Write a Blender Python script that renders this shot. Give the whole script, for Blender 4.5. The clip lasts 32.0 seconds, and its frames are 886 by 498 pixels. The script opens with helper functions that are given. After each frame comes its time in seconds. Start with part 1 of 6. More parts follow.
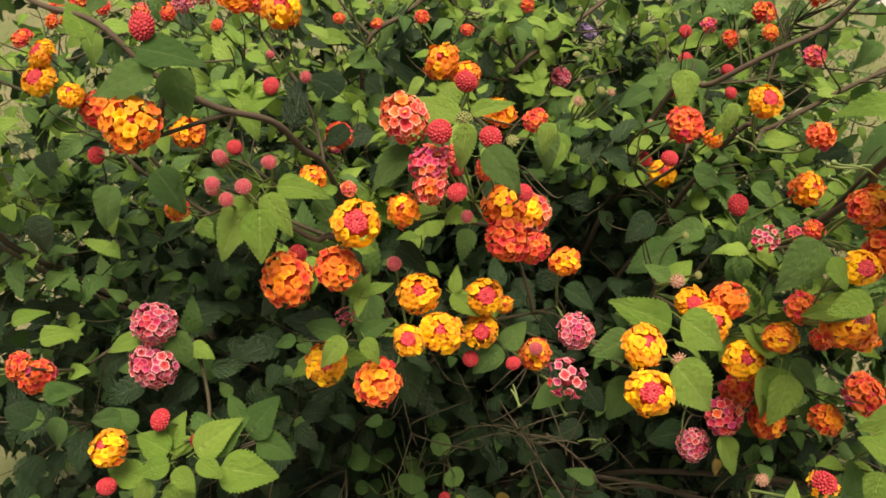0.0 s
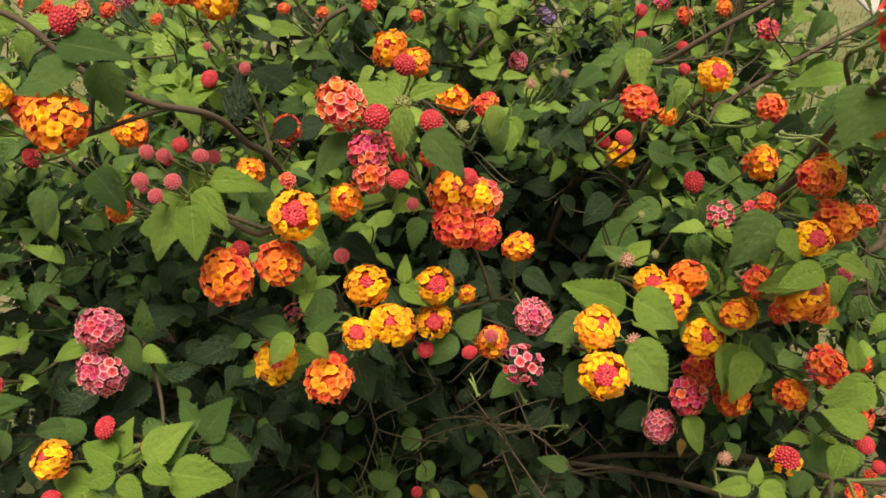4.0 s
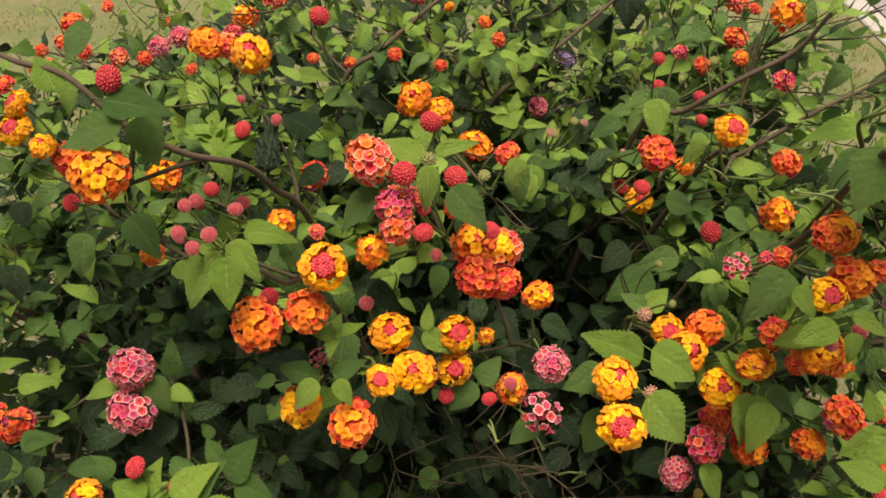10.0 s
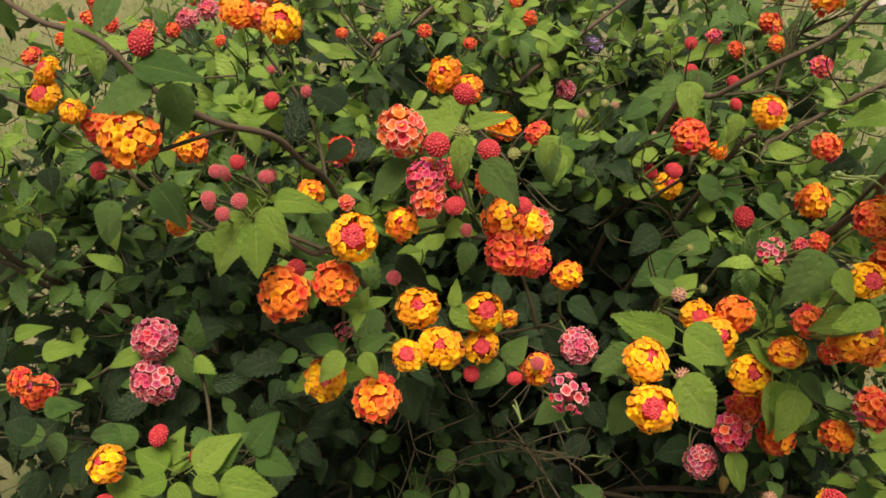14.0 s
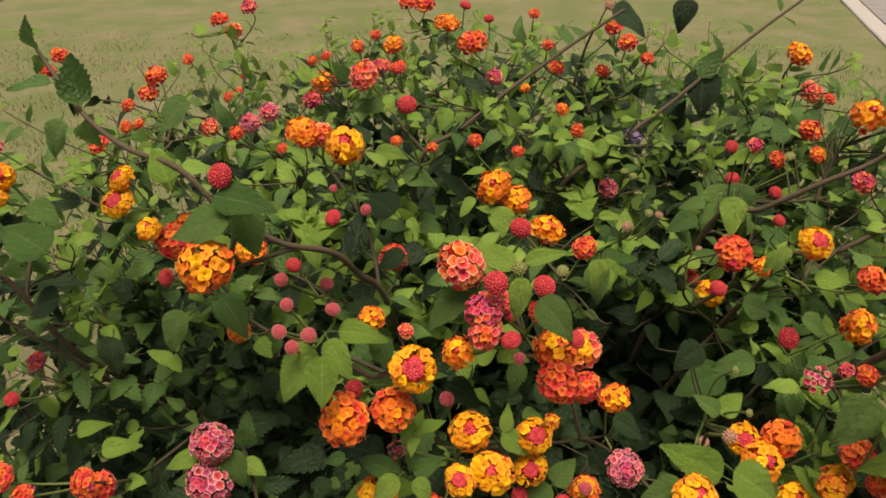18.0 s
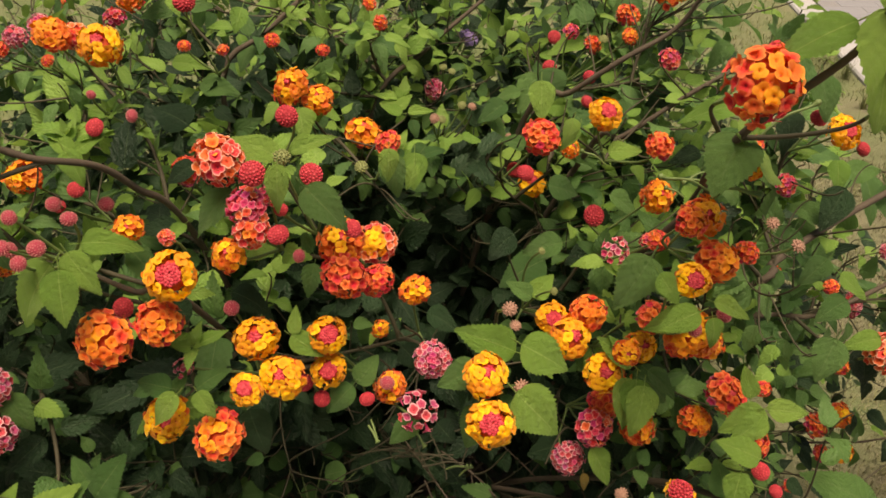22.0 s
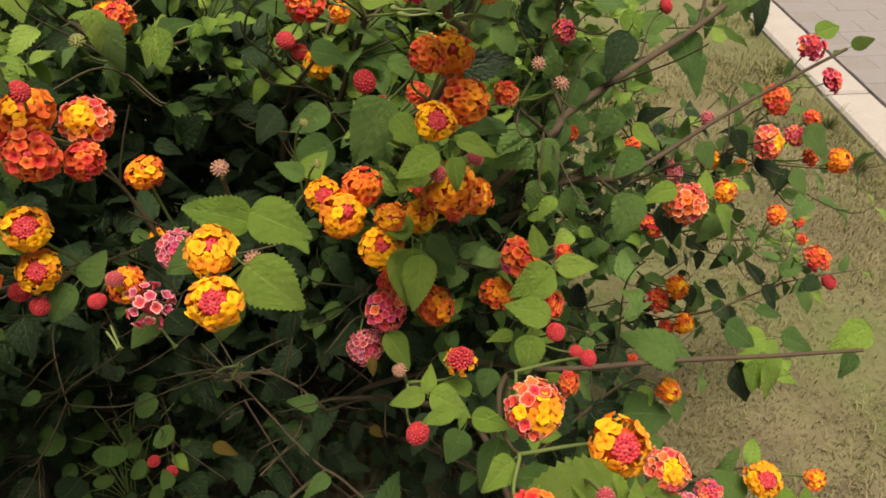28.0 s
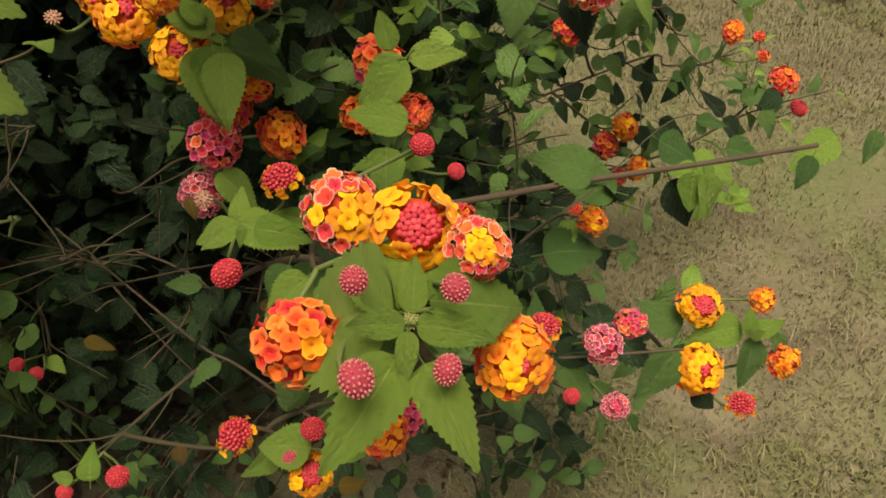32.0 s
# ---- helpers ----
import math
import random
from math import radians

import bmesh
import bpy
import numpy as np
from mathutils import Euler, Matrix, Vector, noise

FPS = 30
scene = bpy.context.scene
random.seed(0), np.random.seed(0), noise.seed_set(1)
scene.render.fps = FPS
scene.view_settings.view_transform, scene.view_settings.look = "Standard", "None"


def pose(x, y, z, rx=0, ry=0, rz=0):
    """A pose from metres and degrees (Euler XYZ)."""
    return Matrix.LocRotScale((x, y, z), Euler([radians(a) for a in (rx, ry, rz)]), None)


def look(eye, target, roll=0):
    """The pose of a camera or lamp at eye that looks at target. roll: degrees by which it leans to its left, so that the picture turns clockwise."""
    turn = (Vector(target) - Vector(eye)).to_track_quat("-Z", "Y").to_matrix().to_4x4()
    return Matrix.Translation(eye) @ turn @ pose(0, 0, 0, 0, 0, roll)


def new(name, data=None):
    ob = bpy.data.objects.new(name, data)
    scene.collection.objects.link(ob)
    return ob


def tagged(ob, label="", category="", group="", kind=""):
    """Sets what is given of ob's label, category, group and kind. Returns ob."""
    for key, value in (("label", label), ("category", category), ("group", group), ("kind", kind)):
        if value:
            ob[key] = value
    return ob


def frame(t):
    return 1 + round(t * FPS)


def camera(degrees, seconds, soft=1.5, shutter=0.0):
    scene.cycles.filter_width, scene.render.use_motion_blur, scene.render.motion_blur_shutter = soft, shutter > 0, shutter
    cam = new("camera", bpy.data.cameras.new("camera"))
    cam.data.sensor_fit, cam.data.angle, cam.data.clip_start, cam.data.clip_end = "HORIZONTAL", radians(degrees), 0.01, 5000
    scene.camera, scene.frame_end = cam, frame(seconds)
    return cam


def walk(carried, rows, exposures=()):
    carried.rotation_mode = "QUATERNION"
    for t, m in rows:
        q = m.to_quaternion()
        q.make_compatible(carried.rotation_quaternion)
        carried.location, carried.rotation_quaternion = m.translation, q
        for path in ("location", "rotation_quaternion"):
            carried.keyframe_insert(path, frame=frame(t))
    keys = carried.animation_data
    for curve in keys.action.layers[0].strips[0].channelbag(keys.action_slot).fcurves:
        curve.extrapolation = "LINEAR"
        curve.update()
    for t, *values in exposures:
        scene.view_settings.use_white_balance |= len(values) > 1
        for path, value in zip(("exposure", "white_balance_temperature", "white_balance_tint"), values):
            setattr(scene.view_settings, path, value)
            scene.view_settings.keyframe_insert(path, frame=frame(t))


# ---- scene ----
cam = camera(64.5, 32.0, 1.7)
PATH = [
    (0, (0.02, 0.012, 1.144), (0.004, 1.661, 0.013), -0.3),
    (0.5, (0.016, 0.005, 1.139), (0.0, 1.655, 0.009), -0.3),
    (1, (0.021, 0.011, 1.139), (0.01, 1.652, -0.005), -0.2),
    (1.5, (0.023, 0.012, 1.133), (0.026, 1.651, -0.014), 0.1),
    (2, (0.028, 0.011, 1.136), (0.025, 1.642, -0.022), -0.4),
    (2.5, (0.033, 0.012, 1.128), (0.038, 1.64, -0.033), -0.9),
    (4.5, (0.051, 0.021, 1.136), (0.08, 1.669, 0.003), -2.3),
    (5, (0.053, 0.018, 1.141), (0.078, 1.676, 0.022), -2.7),
    (5.5, (0.055, 0.016, 1.144), (0.082, 1.683, 0.039), -3.0),
    (6, (0.062, 0.018, 1.146), (0.1, 1.684, 0.039), -3.2),
    (6.5, (0.061, 0.021, 1.145), (0.104, 1.694, 0.051), -3.0),
    (7, (0.055, 0.023, 1.146), (0.073, 1.694, 0.047), -2.9),
    (7.5, (0.055, 0.028, 1.144), (0.077, 1.697, 0.043), -2.7),
    (8, (0.054, 0.025, 1.147), (0.069, 1.69, 0.038), -2.3),
    (8.5, (0.049, 0.021, 1.147), (0.061, 1.693, 0.05), -2.1),
    (9, (0.046, 0.019, 1.151), (0.039, 1.7, 0.068), -2.3),
    (9.5, (0.044, 0.017, 1.154), (0.032, 1.699, 0.073), -2.2),
    (10, (0.043, 0.016, 1.156), (0.029, 1.7, 0.077), -2.0),
    (10.5, (0.04, 0.013, 1.154), (0.028, 1.698, 0.076), -1.6),
    (11, (0.039, 0.014, 1.153), (0.029, 1.692, 0.065), -1.6),
    (11.5, (0.039, 0.015, 1.151), (0.032, 1.691, 0.059), -1.5),
    (12, (0.04, 0.016, 1.151), (0.034, 1.692, 0.059), -1.4),
    (12.5, (0.038, 0.017, 1.15), (0.024, 1.702, 0.072), -1.5),
    (13, (0.039, 0.017, 1.149), (0.007, 1.702, 0.072), -1.9),
    (13.5, (0.035, 0.015, 1.141), (-0.009, 1.685, 0.041), -1.5),
    (15.5, (0.015, 0.022, 1.158), (-0.059, 1.711, 0.089), -1.1),
    (16, (0.006, 0.024, 1.172), (-0.092, 1.727, 0.129), -1.2),
    (16.5, (-0.001, 0.026, 1.191), (-0.111, 1.755, 0.192), -0.5),
    (17, (-0.005, 0.023, 1.206), (-0.127, 1.763, 0.227), -0.2),
    (17.5, (-0.001, 0.024, 1.209), (-0.133, 1.76, 0.224), -0.6),
    (18, (0.007, 0.029, 1.207), (-0.118, 1.764, 0.221), -0.8),
    (18.5, (0.011, 0.034, 1.192), (-0.087, 1.742, 0.156), -0.7),
    (19, (0.013, 0.032, 1.181), (-0.06, 1.732, 0.13), -0.7),
    (19.5, (0.014, 0.034, 1.165), (-0.046, 1.709, 0.073), -0.7),
    (20, (0.02, 0.045, 1.162), (-0.032, 1.711, 0.058), -0.9),
    (20.5, (0.035, 0.048, 1.159), (0.002, 1.707, 0.042), -1.3),
    (21, (0.048, 0.047, 1.154), (0.035, 1.699, 0.026), -2.0),
    (21.5, (0.076, 0.041, 1.158), (0.142, 1.687, 0.024), -1.7),
    (22, (0.103, 0.037, 1.158), (0.242, 1.674, 0.017), -1.4),
    (22.5, (0.123, 0.037, 1.158), (0.301, 1.665, 0.011), -1.6),
    (23, (0.139, 0.035, 1.158), (0.347, 1.655, 0.004), -1.6),
    (23.5, (0.152, 0.03, 1.158), (0.389, 1.648, 0.006), -1.5),
    (24, (0.156, 0.029, 1.162), (0.393, 1.661, 0.031), -1.5),
    (24.5, (0.159, 0.033, 1.164), (0.41, 1.671, 0.045), -0.7),
    (26.5, (0.175, 0.016, 1.162), (0.484, 1.637, 0.031), 0.2),
    (27, (0.183, 0.012, 1.141), (0.502, 1.606, -0.024), -0.4),
    (27.5, (0.206, 0.017, 1.106), (0.553, 1.56, -0.119), -1.3),
    (28, (0.22, 0.03, 1.073), (0.593, 1.525, -0.202), -1.8),
    (28.5, (0.236, 0.04, 1.028), (0.621, 1.474, -0.312), -2.5),
    (29, (0.255, 0.042, 0.995), (0.65, 1.429, -0.391), -3.2),
    (29.5, (0.266, 0.035, 0.97), (0.663, 1.387, -0.449), -3.8),
    (30, (0.275, 0.029, 0.953), (0.669, 1.359, -0.488), -4.2),
    (30.5, (0.291, 0.029, 0.94), (0.654, 1.361, -0.507), -5.8),
    (31, (0.308, 0.045, 0.937), (0.642, 1.389, -0.506), -7.1),
    (31.5, (0.324, 0.045, 0.934), (0.662, 1.372, -0.524), -7.2),
    (32, (0.326, 0.039, 0.935), (0.64, 1.375, -0.521), -8.1),
]
EXPOSURES = [(t, stops, 8400, 15) for t, stops in ((0, 0.73), (2, 0.67), (6, 0.62), (9, 0.60), (13, 0.55), (16, 0.47), (18, 0.28), (20, 0.38), (24, 0.46), (27, 0.36), (30, 0.54), (32, 0.34))]
walk(cam, [(t, look(eye, target, roll)) for t, eye, target, roll in PATH], EXPOSURES)

# ---- world, sun, exposure ----
world = bpy.data.worlds.new("sky")
scene.world = world
world.use_nodes = True
SUN_UP, SUN_TURN = 79.0, 165.0
wn = world.node_tree.nodes
sky = wn.new("ShaderNodeTexSky")
sky.sky_type = "NISHITA"
sky.sun_disc = False
sky.sun_elevation, sky.sun_rotation = radians(SUN_UP), radians(SUN_TURN)
sky.air_density, sky.dust_density, sky.ozone_density = 1.0, 4.0, 1.0
wn["Background"].inputs["Strength"].default_value = 0.046
world.node_tree.links.new(sky.outputs[0], wn["Background"].inputs["Color"])
sun = new("sun", bpy.data.lights.new("sun", "SUN"))
sun.data.energy, sun.data.angle, sun.data.color = 4.0, radians(36), (1.0, 0.94, 0.84)
sun_way = Vector((math.sin(radians(SUN_TURN)) * math.cos(radians(SUN_UP)), math.cos(radians(SUN_TURN)) * math.cos(radians(SUN_UP)), math.sin(radians(SUN_UP))))
sun.matrix_world = look(sun_way * 20, (0, 0, 0))


# ---- materials ----
def node_material(name, rough=0.5):
    m = bpy.data.materials.new(name)
    m.use_nodes = True
    b = m.node_tree.nodes["Principled BSDF"]
    b.inputs["Roughness"].default_value = rough
    return m, m.node_tree.nodes, m.node_tree.links, b


def math_node(n, l, op, a, b=None):
    k = n.new("ShaderNodeMath")
    k.operation = op
    for i, v in enumerate((a, b)):
        if v is None:
            continue
        if isinstance(v, (int, float)):
            k.inputs[i].default_value = v
        else:
            l.new(v, k.inputs[i])
    return k.outputs[0]


def mix_node(n, l, fac, a, b, blend="MIX"):
    k = n.new("ShaderNodeMix")
    k.data_type, k.blend_type = "RGBA", blend
    for socket, v in ((k.inputs[0], fac), (k.inputs[6], a), (k.inputs[7], b)):
        if isinstance(v, (int, float)):
            socket.default_value = v
        elif isinstance(v, tuple):
            socket.default_value = (*v, 1.0)
        else:
            l.new(v, socket)
    return k.outputs[2]


def ramp_node(n, l, fac, stops):
    k = n.new("ShaderNodeValToRGB")
    e = k.color_ramp.elements
    while len(e) < len(stops):
        e.new(0.5)
    for i, (p, c) in enumerate(stops):
        e[i].position, e[i].color = p, (*c, 1.0)
    l.new(fac, k.inputs[0])
    return k.outputs[0]


def noise_node(n, l, scale, detail=3.0, space="Object", rough=0.55):
    co = n.new("ShaderNodeTexCoord")
    k = n.new("ShaderNodeTexNoise")
    k.inputs["Scale"].default_value, k.inputs["Detail"].default_value, k.inputs["Roughness"].default_value = scale, detail, rough
    l.new(co.outputs[space], k.inputs["Vector"])
    return k.outputs[0]


def bump_node(n, l, b, height, strength, distance):
    k = n.new("ShaderNodeBump")
    k.inputs["Strength"].default_value, k.inputs["Distance"].default_value = strength, distance
    l.new(height, k.inputs["Height"])
    l.new(k.outputs[0], b.inputs["Normal"])


def any_random(n, l):
    """A value of its own for each leaf, whether it is an object or an island of a joined mesh."""
    a, b = n.new("ShaderNodeObjectInfo").outputs["Random"], n.new("ShaderNodeNewGeometry").outputs["Random Per Island"]
    return math_node(n, l, "FRACT", math_node(n, l, "ADD", a, b))


def leaf_material(name, dark, light, vein, thin, shine=0.45):
    """A leaf: midrib and side veins along its own length, furrows darkened with painted shade, blotches, and light that
    shines through.
    """
    m, n, l, b = node_material(name, 0.42)
    uv = n.new("ShaderNodeUVMap")
    sep = n.new("ShaderNodeSeparateXYZ")
    l.new(uv.outputs[0], sep.inputs[0])
    off = math_node(n, l, "ABSOLUTE", math_node(n, l, "SUBTRACT", sep.outputs[0], 0.5))
    side = math_node(n, l, "SUBTRACT", math_node(n, l, "MULTIPLY", sep.outputs[1], 6.5), math_node(n, l, "MULTIPLY", off, 3.8))
    wave = math_node(n, l, "PINGPONG", side, 0.5)
    lines = math_node(n, l, "LESS_THAN", wave, 0.04)
    rib = math_node(n, l, "LESS_THAN", off, 0.017)
    veins = math_node(n, l, "MAXIMUM", math_node(n, l, "MULTIPLY", lines, 0.45), math_node(n, l, "MULTIPLY", rib, 1.7))
    r = any_random(n, l)
    blotch = noise_node(n, l, 60.0, 3.0, "Object")
    tone = mix_node(n, l, r, dark, light)
    tone = mix_node(n, l, math_node(n, l, "MULTIPLY", blotch, 0.3), tone, tuple(0.75 * c for c in dark))
    # shade in the creases along the side veins, painted into the tone
    furrow_shade = math_node(n, l, "POWER", math_node(n, l, "SUBTRACT", 1.0, math_node(n, l, "MULTIPLY", wave, 2.0)), 3.0)
    tone = mix_node(n, l, math_node(n, l, "MULTIPLY", furrow_shade, 0.3), tone, tuple(0.7 * c for c in dark))
    tone = mix_node(n, l, math_node(n, l, "MULTIPLY", veins, 0.40), tone, vein)
    l.new(tone, b.inputs["Base Color"])
    fine = noise_node(n, l, 900.0, 2.0, "Object")
    pucker = noise_node(n, l, 9.0, 3.0, "UV")
    height = math_node(n, l, "ADD", math_node(n, l, "MULTIPLY", wave, 0.45), math_node(n, l, "ADD", math_node(n, l, "MULTIPLY", pucker, 1.6), math_node(n, l, "MULTIPLY", fine, 0.4)))
    bump_node(n, l, b, height, 0.8, 0.0030)
    l.new(math_node(n, l, "ADD", math_node(n, l, "MULTIPLY", fine, 0.25), 0.30), b.inputs["Roughness"])
    b.inputs["Specular IOR Level"].default_value = shine
    t = n.new("ShaderNodeBsdfTranslucent")
    l.new(mix_node(n, l, 0.5, tone, tuple(min(1.0, 2.2 * c) for c in light)), t.inputs[0])
    k = n.new("ShaderNodeMixShader")
    k.inputs[0].default_value = thin
    l.new(b.outputs[0], k.inputs[1])
    l.new(t.outputs[0], k.inputs[2])
    l.new(k.outputs[0], n["Material Output"].inputs["Surface"])
    return m


def petal_material(name, eye, body, edge, spread=0.12, rim=0.72):
    """A floret: a darker throat, the body's colour and the rim's, with a tone of its own for each floret."""
    m, n, l, b = node_material(name, 0.55)
    uv = n.new("ShaderNodeUVMap")
    sep = n.new("ShaderNodeSeparateXYZ")
    l.new(uv.outputs[0], sep.inputs[0])
    c = ramp_node(n, l, sep.outputs[0], [(0.0, eye), (0.07, eye), (0.2, body), (rim, body), (1.0, edge)])
    hue = n.new("ShaderNodeHueSaturation")
    r = n.new("ShaderNodeObjectInfo").outputs["Random"]
    own = math_node(n, l, "FRACT", math_node(n, l, "ADD", sep.outputs[1], r))
    l.new(math_node(n, l, "ADD", math_node(n, l, "MULTIPLY", own, spread * 0.35), 0.5 - spread * 0.175), hue.inputs["Hue"])
    l.new(math_node(n, l, "ADD", math_node(n, l, "MULTIPLY", own, 0.32), 0.9), hue.inputs["Value"])
    l.new(c, hue.inputs["Color"])
    l.new(hue.outputs[0], b.inputs["Base Color"])
    fine = noise_node(n, l, 25.0, 3.0, "Object")
    bump_node(n, l, b, fine, 0.3, 0.01)
    b.inputs["Sheen Weight"].default_value = 0.15
    t = n.new("ShaderNodeBsdfTranslucent")
    l.new(hue.outputs[0], t.inputs[0])
    k = n.new("ShaderNodeMixShader")
    k.inputs[0].default_value = 0.22
    l.new(b.outputs[0], k.inputs[1])
    l.new(t.outputs[0], k.inputs[2])
    l.new(k.outputs[0], n["Material Output"].inputs["Surface"])
    return m


def rough_material(name, a, b_col, scale, rough=0.8, bump=0.4, dist=0.002):
    m, n, l, b = node_material(name, rough)
    f = noise_node(n, l, scale, 5.0)
    g = noise_node(n, l, scale * 7.3, 3.0)
    c = mix_node(n, l, f, a, b_col)
    c = mix_node(n, l, math_node(n, l, "MULTIPLY", g, 0.4), c, tuple(0.5 * v for v in a))
    l.new(c, b.inputs["Base Color"])
    bump_node(n, l, b, g, bump, dist)
    return m


def bud_material(name, a, c):
    m, n, l, b = node_material(name, 0.6)
    l.new(mix_node(n, l, n.new("ShaderNodeNewGeometry").outputs["Random Per Island"], a, c), b.inputs["Base Color"])
    bump_node(n, l, b, noise_node(n, l, 30.0, 3.0), 0.3, 0.01)
    return m


# mature green, taken darker still so that the shrub's shade is in its colour
LEAF_OLD_SHADED = leaf_material("mature_leaf_shaded", (0.009, 0.027, 0.012), (0.030, 0.073, 0.029), (0.07, 0.11, 0.055), 0.10, 0.32)
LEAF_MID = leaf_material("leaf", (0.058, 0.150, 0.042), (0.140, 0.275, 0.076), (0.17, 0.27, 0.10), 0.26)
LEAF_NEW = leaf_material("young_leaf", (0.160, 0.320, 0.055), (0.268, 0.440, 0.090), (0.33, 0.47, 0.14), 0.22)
LITTER = leaf_material("fallen_leaf", (0.05, 0.03, 0.018), (0.15, 0.09, 0.05), (0.12, 0.08, 0.05), 0.05)
LEAF_DRY = leaf_material("withered_leaf", (0.12, 0.08, 0.02), (0.24, 0.18, 0.035), (0.3, 0.22, 0.08), 0.2)
BARK = rough_material("brown_bark", (0.058, 0.042, 0.029), (0.128, 0.096, 0.068), 60.0, 0.85, 0.6, 0.001)
TWIG = rough_material("dry_twig", (0.07, 0.05, 0.035), (0.14, 0.10, 0.07), 80.0, 0.85, 0.5, 0.001)
SHOOT = rough_material("green_brown_stem", (0.045, 0.040, 0.022), (0.085, 0.072, 0.040), 70.0, 0.75, 0.5, 0.001)
STALK = rough_material("green_stalk", (0.10, 0.17, 0.05), (0.20, 0.27, 0.09), 90.0, 0.6, 0.3, 0.0005)
PETAL = {
    "yellow": petal_material("yellow_petal", (0.70, 0.13, 0.004), (0.90, 0.41, 0.008), (0.95, 0.49, 0.016)),
    "amber": petal_material("amber_petal", (0.60, 0.07, 0.004), (0.86, 0.225, 0.007), (0.92, 0.33, 0.022)),
    "orange": petal_material("orange_petal", (0.52, 0.03, 0.006), (0.78, 0.084, 0.009), (0.92, 0.26, 0.05), rim=0.5),
    "red": petal_material("red_orange_petal", (0.42, 0.012, 0.008), (0.66, 0.030, 0.012), (0.88, 0.17, 0.06), rim=0.5),
    "coral": petal_material("coral_petal", (0.50, 0.022, 0.012), (0.80, 0.075, 0.035), (0.94, 0.56, 0.42), rim=0.78),
    "magenta": petal_material("magenta_petal", (0.36, 0.008, 0.05), (0.60, 0.02, 0.10), (0.82, 0.22, 0.30)),
    "pink": petal_material("pale_edged_pink_petal", (0.36, 0.012, 0.06), (0.55, 0.05, 0.12), (0.86, 0.50, 0.54), rim=0.70),
    "violet": petal_material("violet_petal", (0.25, 0.12, 0.45), (0.38, 0.24, 0.62), (0.55, 0.42, 0.75)),
}
BUD = {
    "red": bud_material("red_buds", (0.47, 0.017, 0.040), (0.72, 0.080, 0.100)),
    "pale": bud_material("pale_pink_buds", (0.44, 0.085, 0.10), (0.56, 0.22, 0.20)),
    "green": rough_material("green_buds", (0.16, 0.20, 0.06), (0.34, 0.36, 0.14), 30.0, 0.6, 0.3, 0.01),
    "tan": rough_material("spent_calyx", (0.40, 0.19, 0.15), (0.48, 0.31, 0.21), 30.0, 0.7, 0.3, 0.01),
    "core": rough_material("flower_core", (0.52, 0.04, 0.012), (0.66, 0.10, 0.02), 30.0, 0.7, 0.3, 0.01),
    "red_core": rough_material("red_bud_core", (0.36, 0.012, 0.024), (0.48, 0.03, 0.04), 30.0, 0.7, 0.3, 0.01),
    "rose_core": rough_material("rose_flower_core", (0.34, 0.02, 0.05), (0.48, 0.05, 0.09), 30.0, 0.7, 0.3, 0.01),
}


# ---- mesh helpers ----
rng = np.random.default_rng(7)


def mesh_of(name, verts, faces, mats, uvs=None, slots=None, smooth=True):
    """A mesh from arrays: places (n, 3), faces (m, 3 or 4), a texture place and a material slot for each."""
    verts, faces = np.asarray(verts, np.float32), np.asarray(faces, np.int32)
    m = bpy.data.meshes.new(name)
    m.vertices.add(len(verts))
    m.vertices.foreach_set("co", verts.ravel())
    k = faces.shape[1]
    m.loops.add(faces.size)
    m.loops.foreach_set("vertex_index", faces.ravel())
    m.polygons.add(len(faces))
    m.polygons.foreach_set("loop_start", np.arange(0, faces.size, k, dtype=np.int32))
    m.polygons.foreach_set("loop_total", np.full(len(faces), k, np.int32))
    m.polygons.foreach_set("use_smooth", np.full(len(faces), smooth, bool))
    if slots is not None:
        m.polygons.foreach_set("material_index", np.asarray(slots, np.int32))
    if uvs is not None:
        layer = m.uv_layers.new(name="UVMap")
        layer.data.foreach_set("uv", np.asarray(uvs, np.float32)[faces.ravel()].ravel())
    for mt in mats:
        m.materials.append(mt)
    m.update()
    m.validate()
    return m


def joined(pieces):
    """Joins (verts, faces, uvs, slot) pieces into arrays."""
    vs, fs, us, ss, n = [], [], [], [], 0
    for v, f, u, s in pieces:
        vs.append(v), fs.append(f + n), us.append(u), ss.append(np.full(len(f), s))
        n += len(v)
    return np.concatenate(vs), np.concatenate(fs), np.concatenate(us), np.concatenate(ss)


def smooth_line(points, per=5):
    """A Catmull-Rom line through the points."""
    p = np.array(points, float)
    p = np.vstack([2 * p[0] - p[1], p, 2 * p[-1] - p[-2]])
    out = []
    for i in range(1, len(p) - 2):
        for s in np.linspace(0, 1, per, endpoint=False):
            a, b, c, d = p[i - 1 : i + 3]
            out.append(0.5 * (2 * b + (c - a) * s + (2 * a - 5 * b + 4 * c - d) * s**2 + (3 * b - a - 3 * c + d) * s**3))
    return np.array(out + [p[-2]])


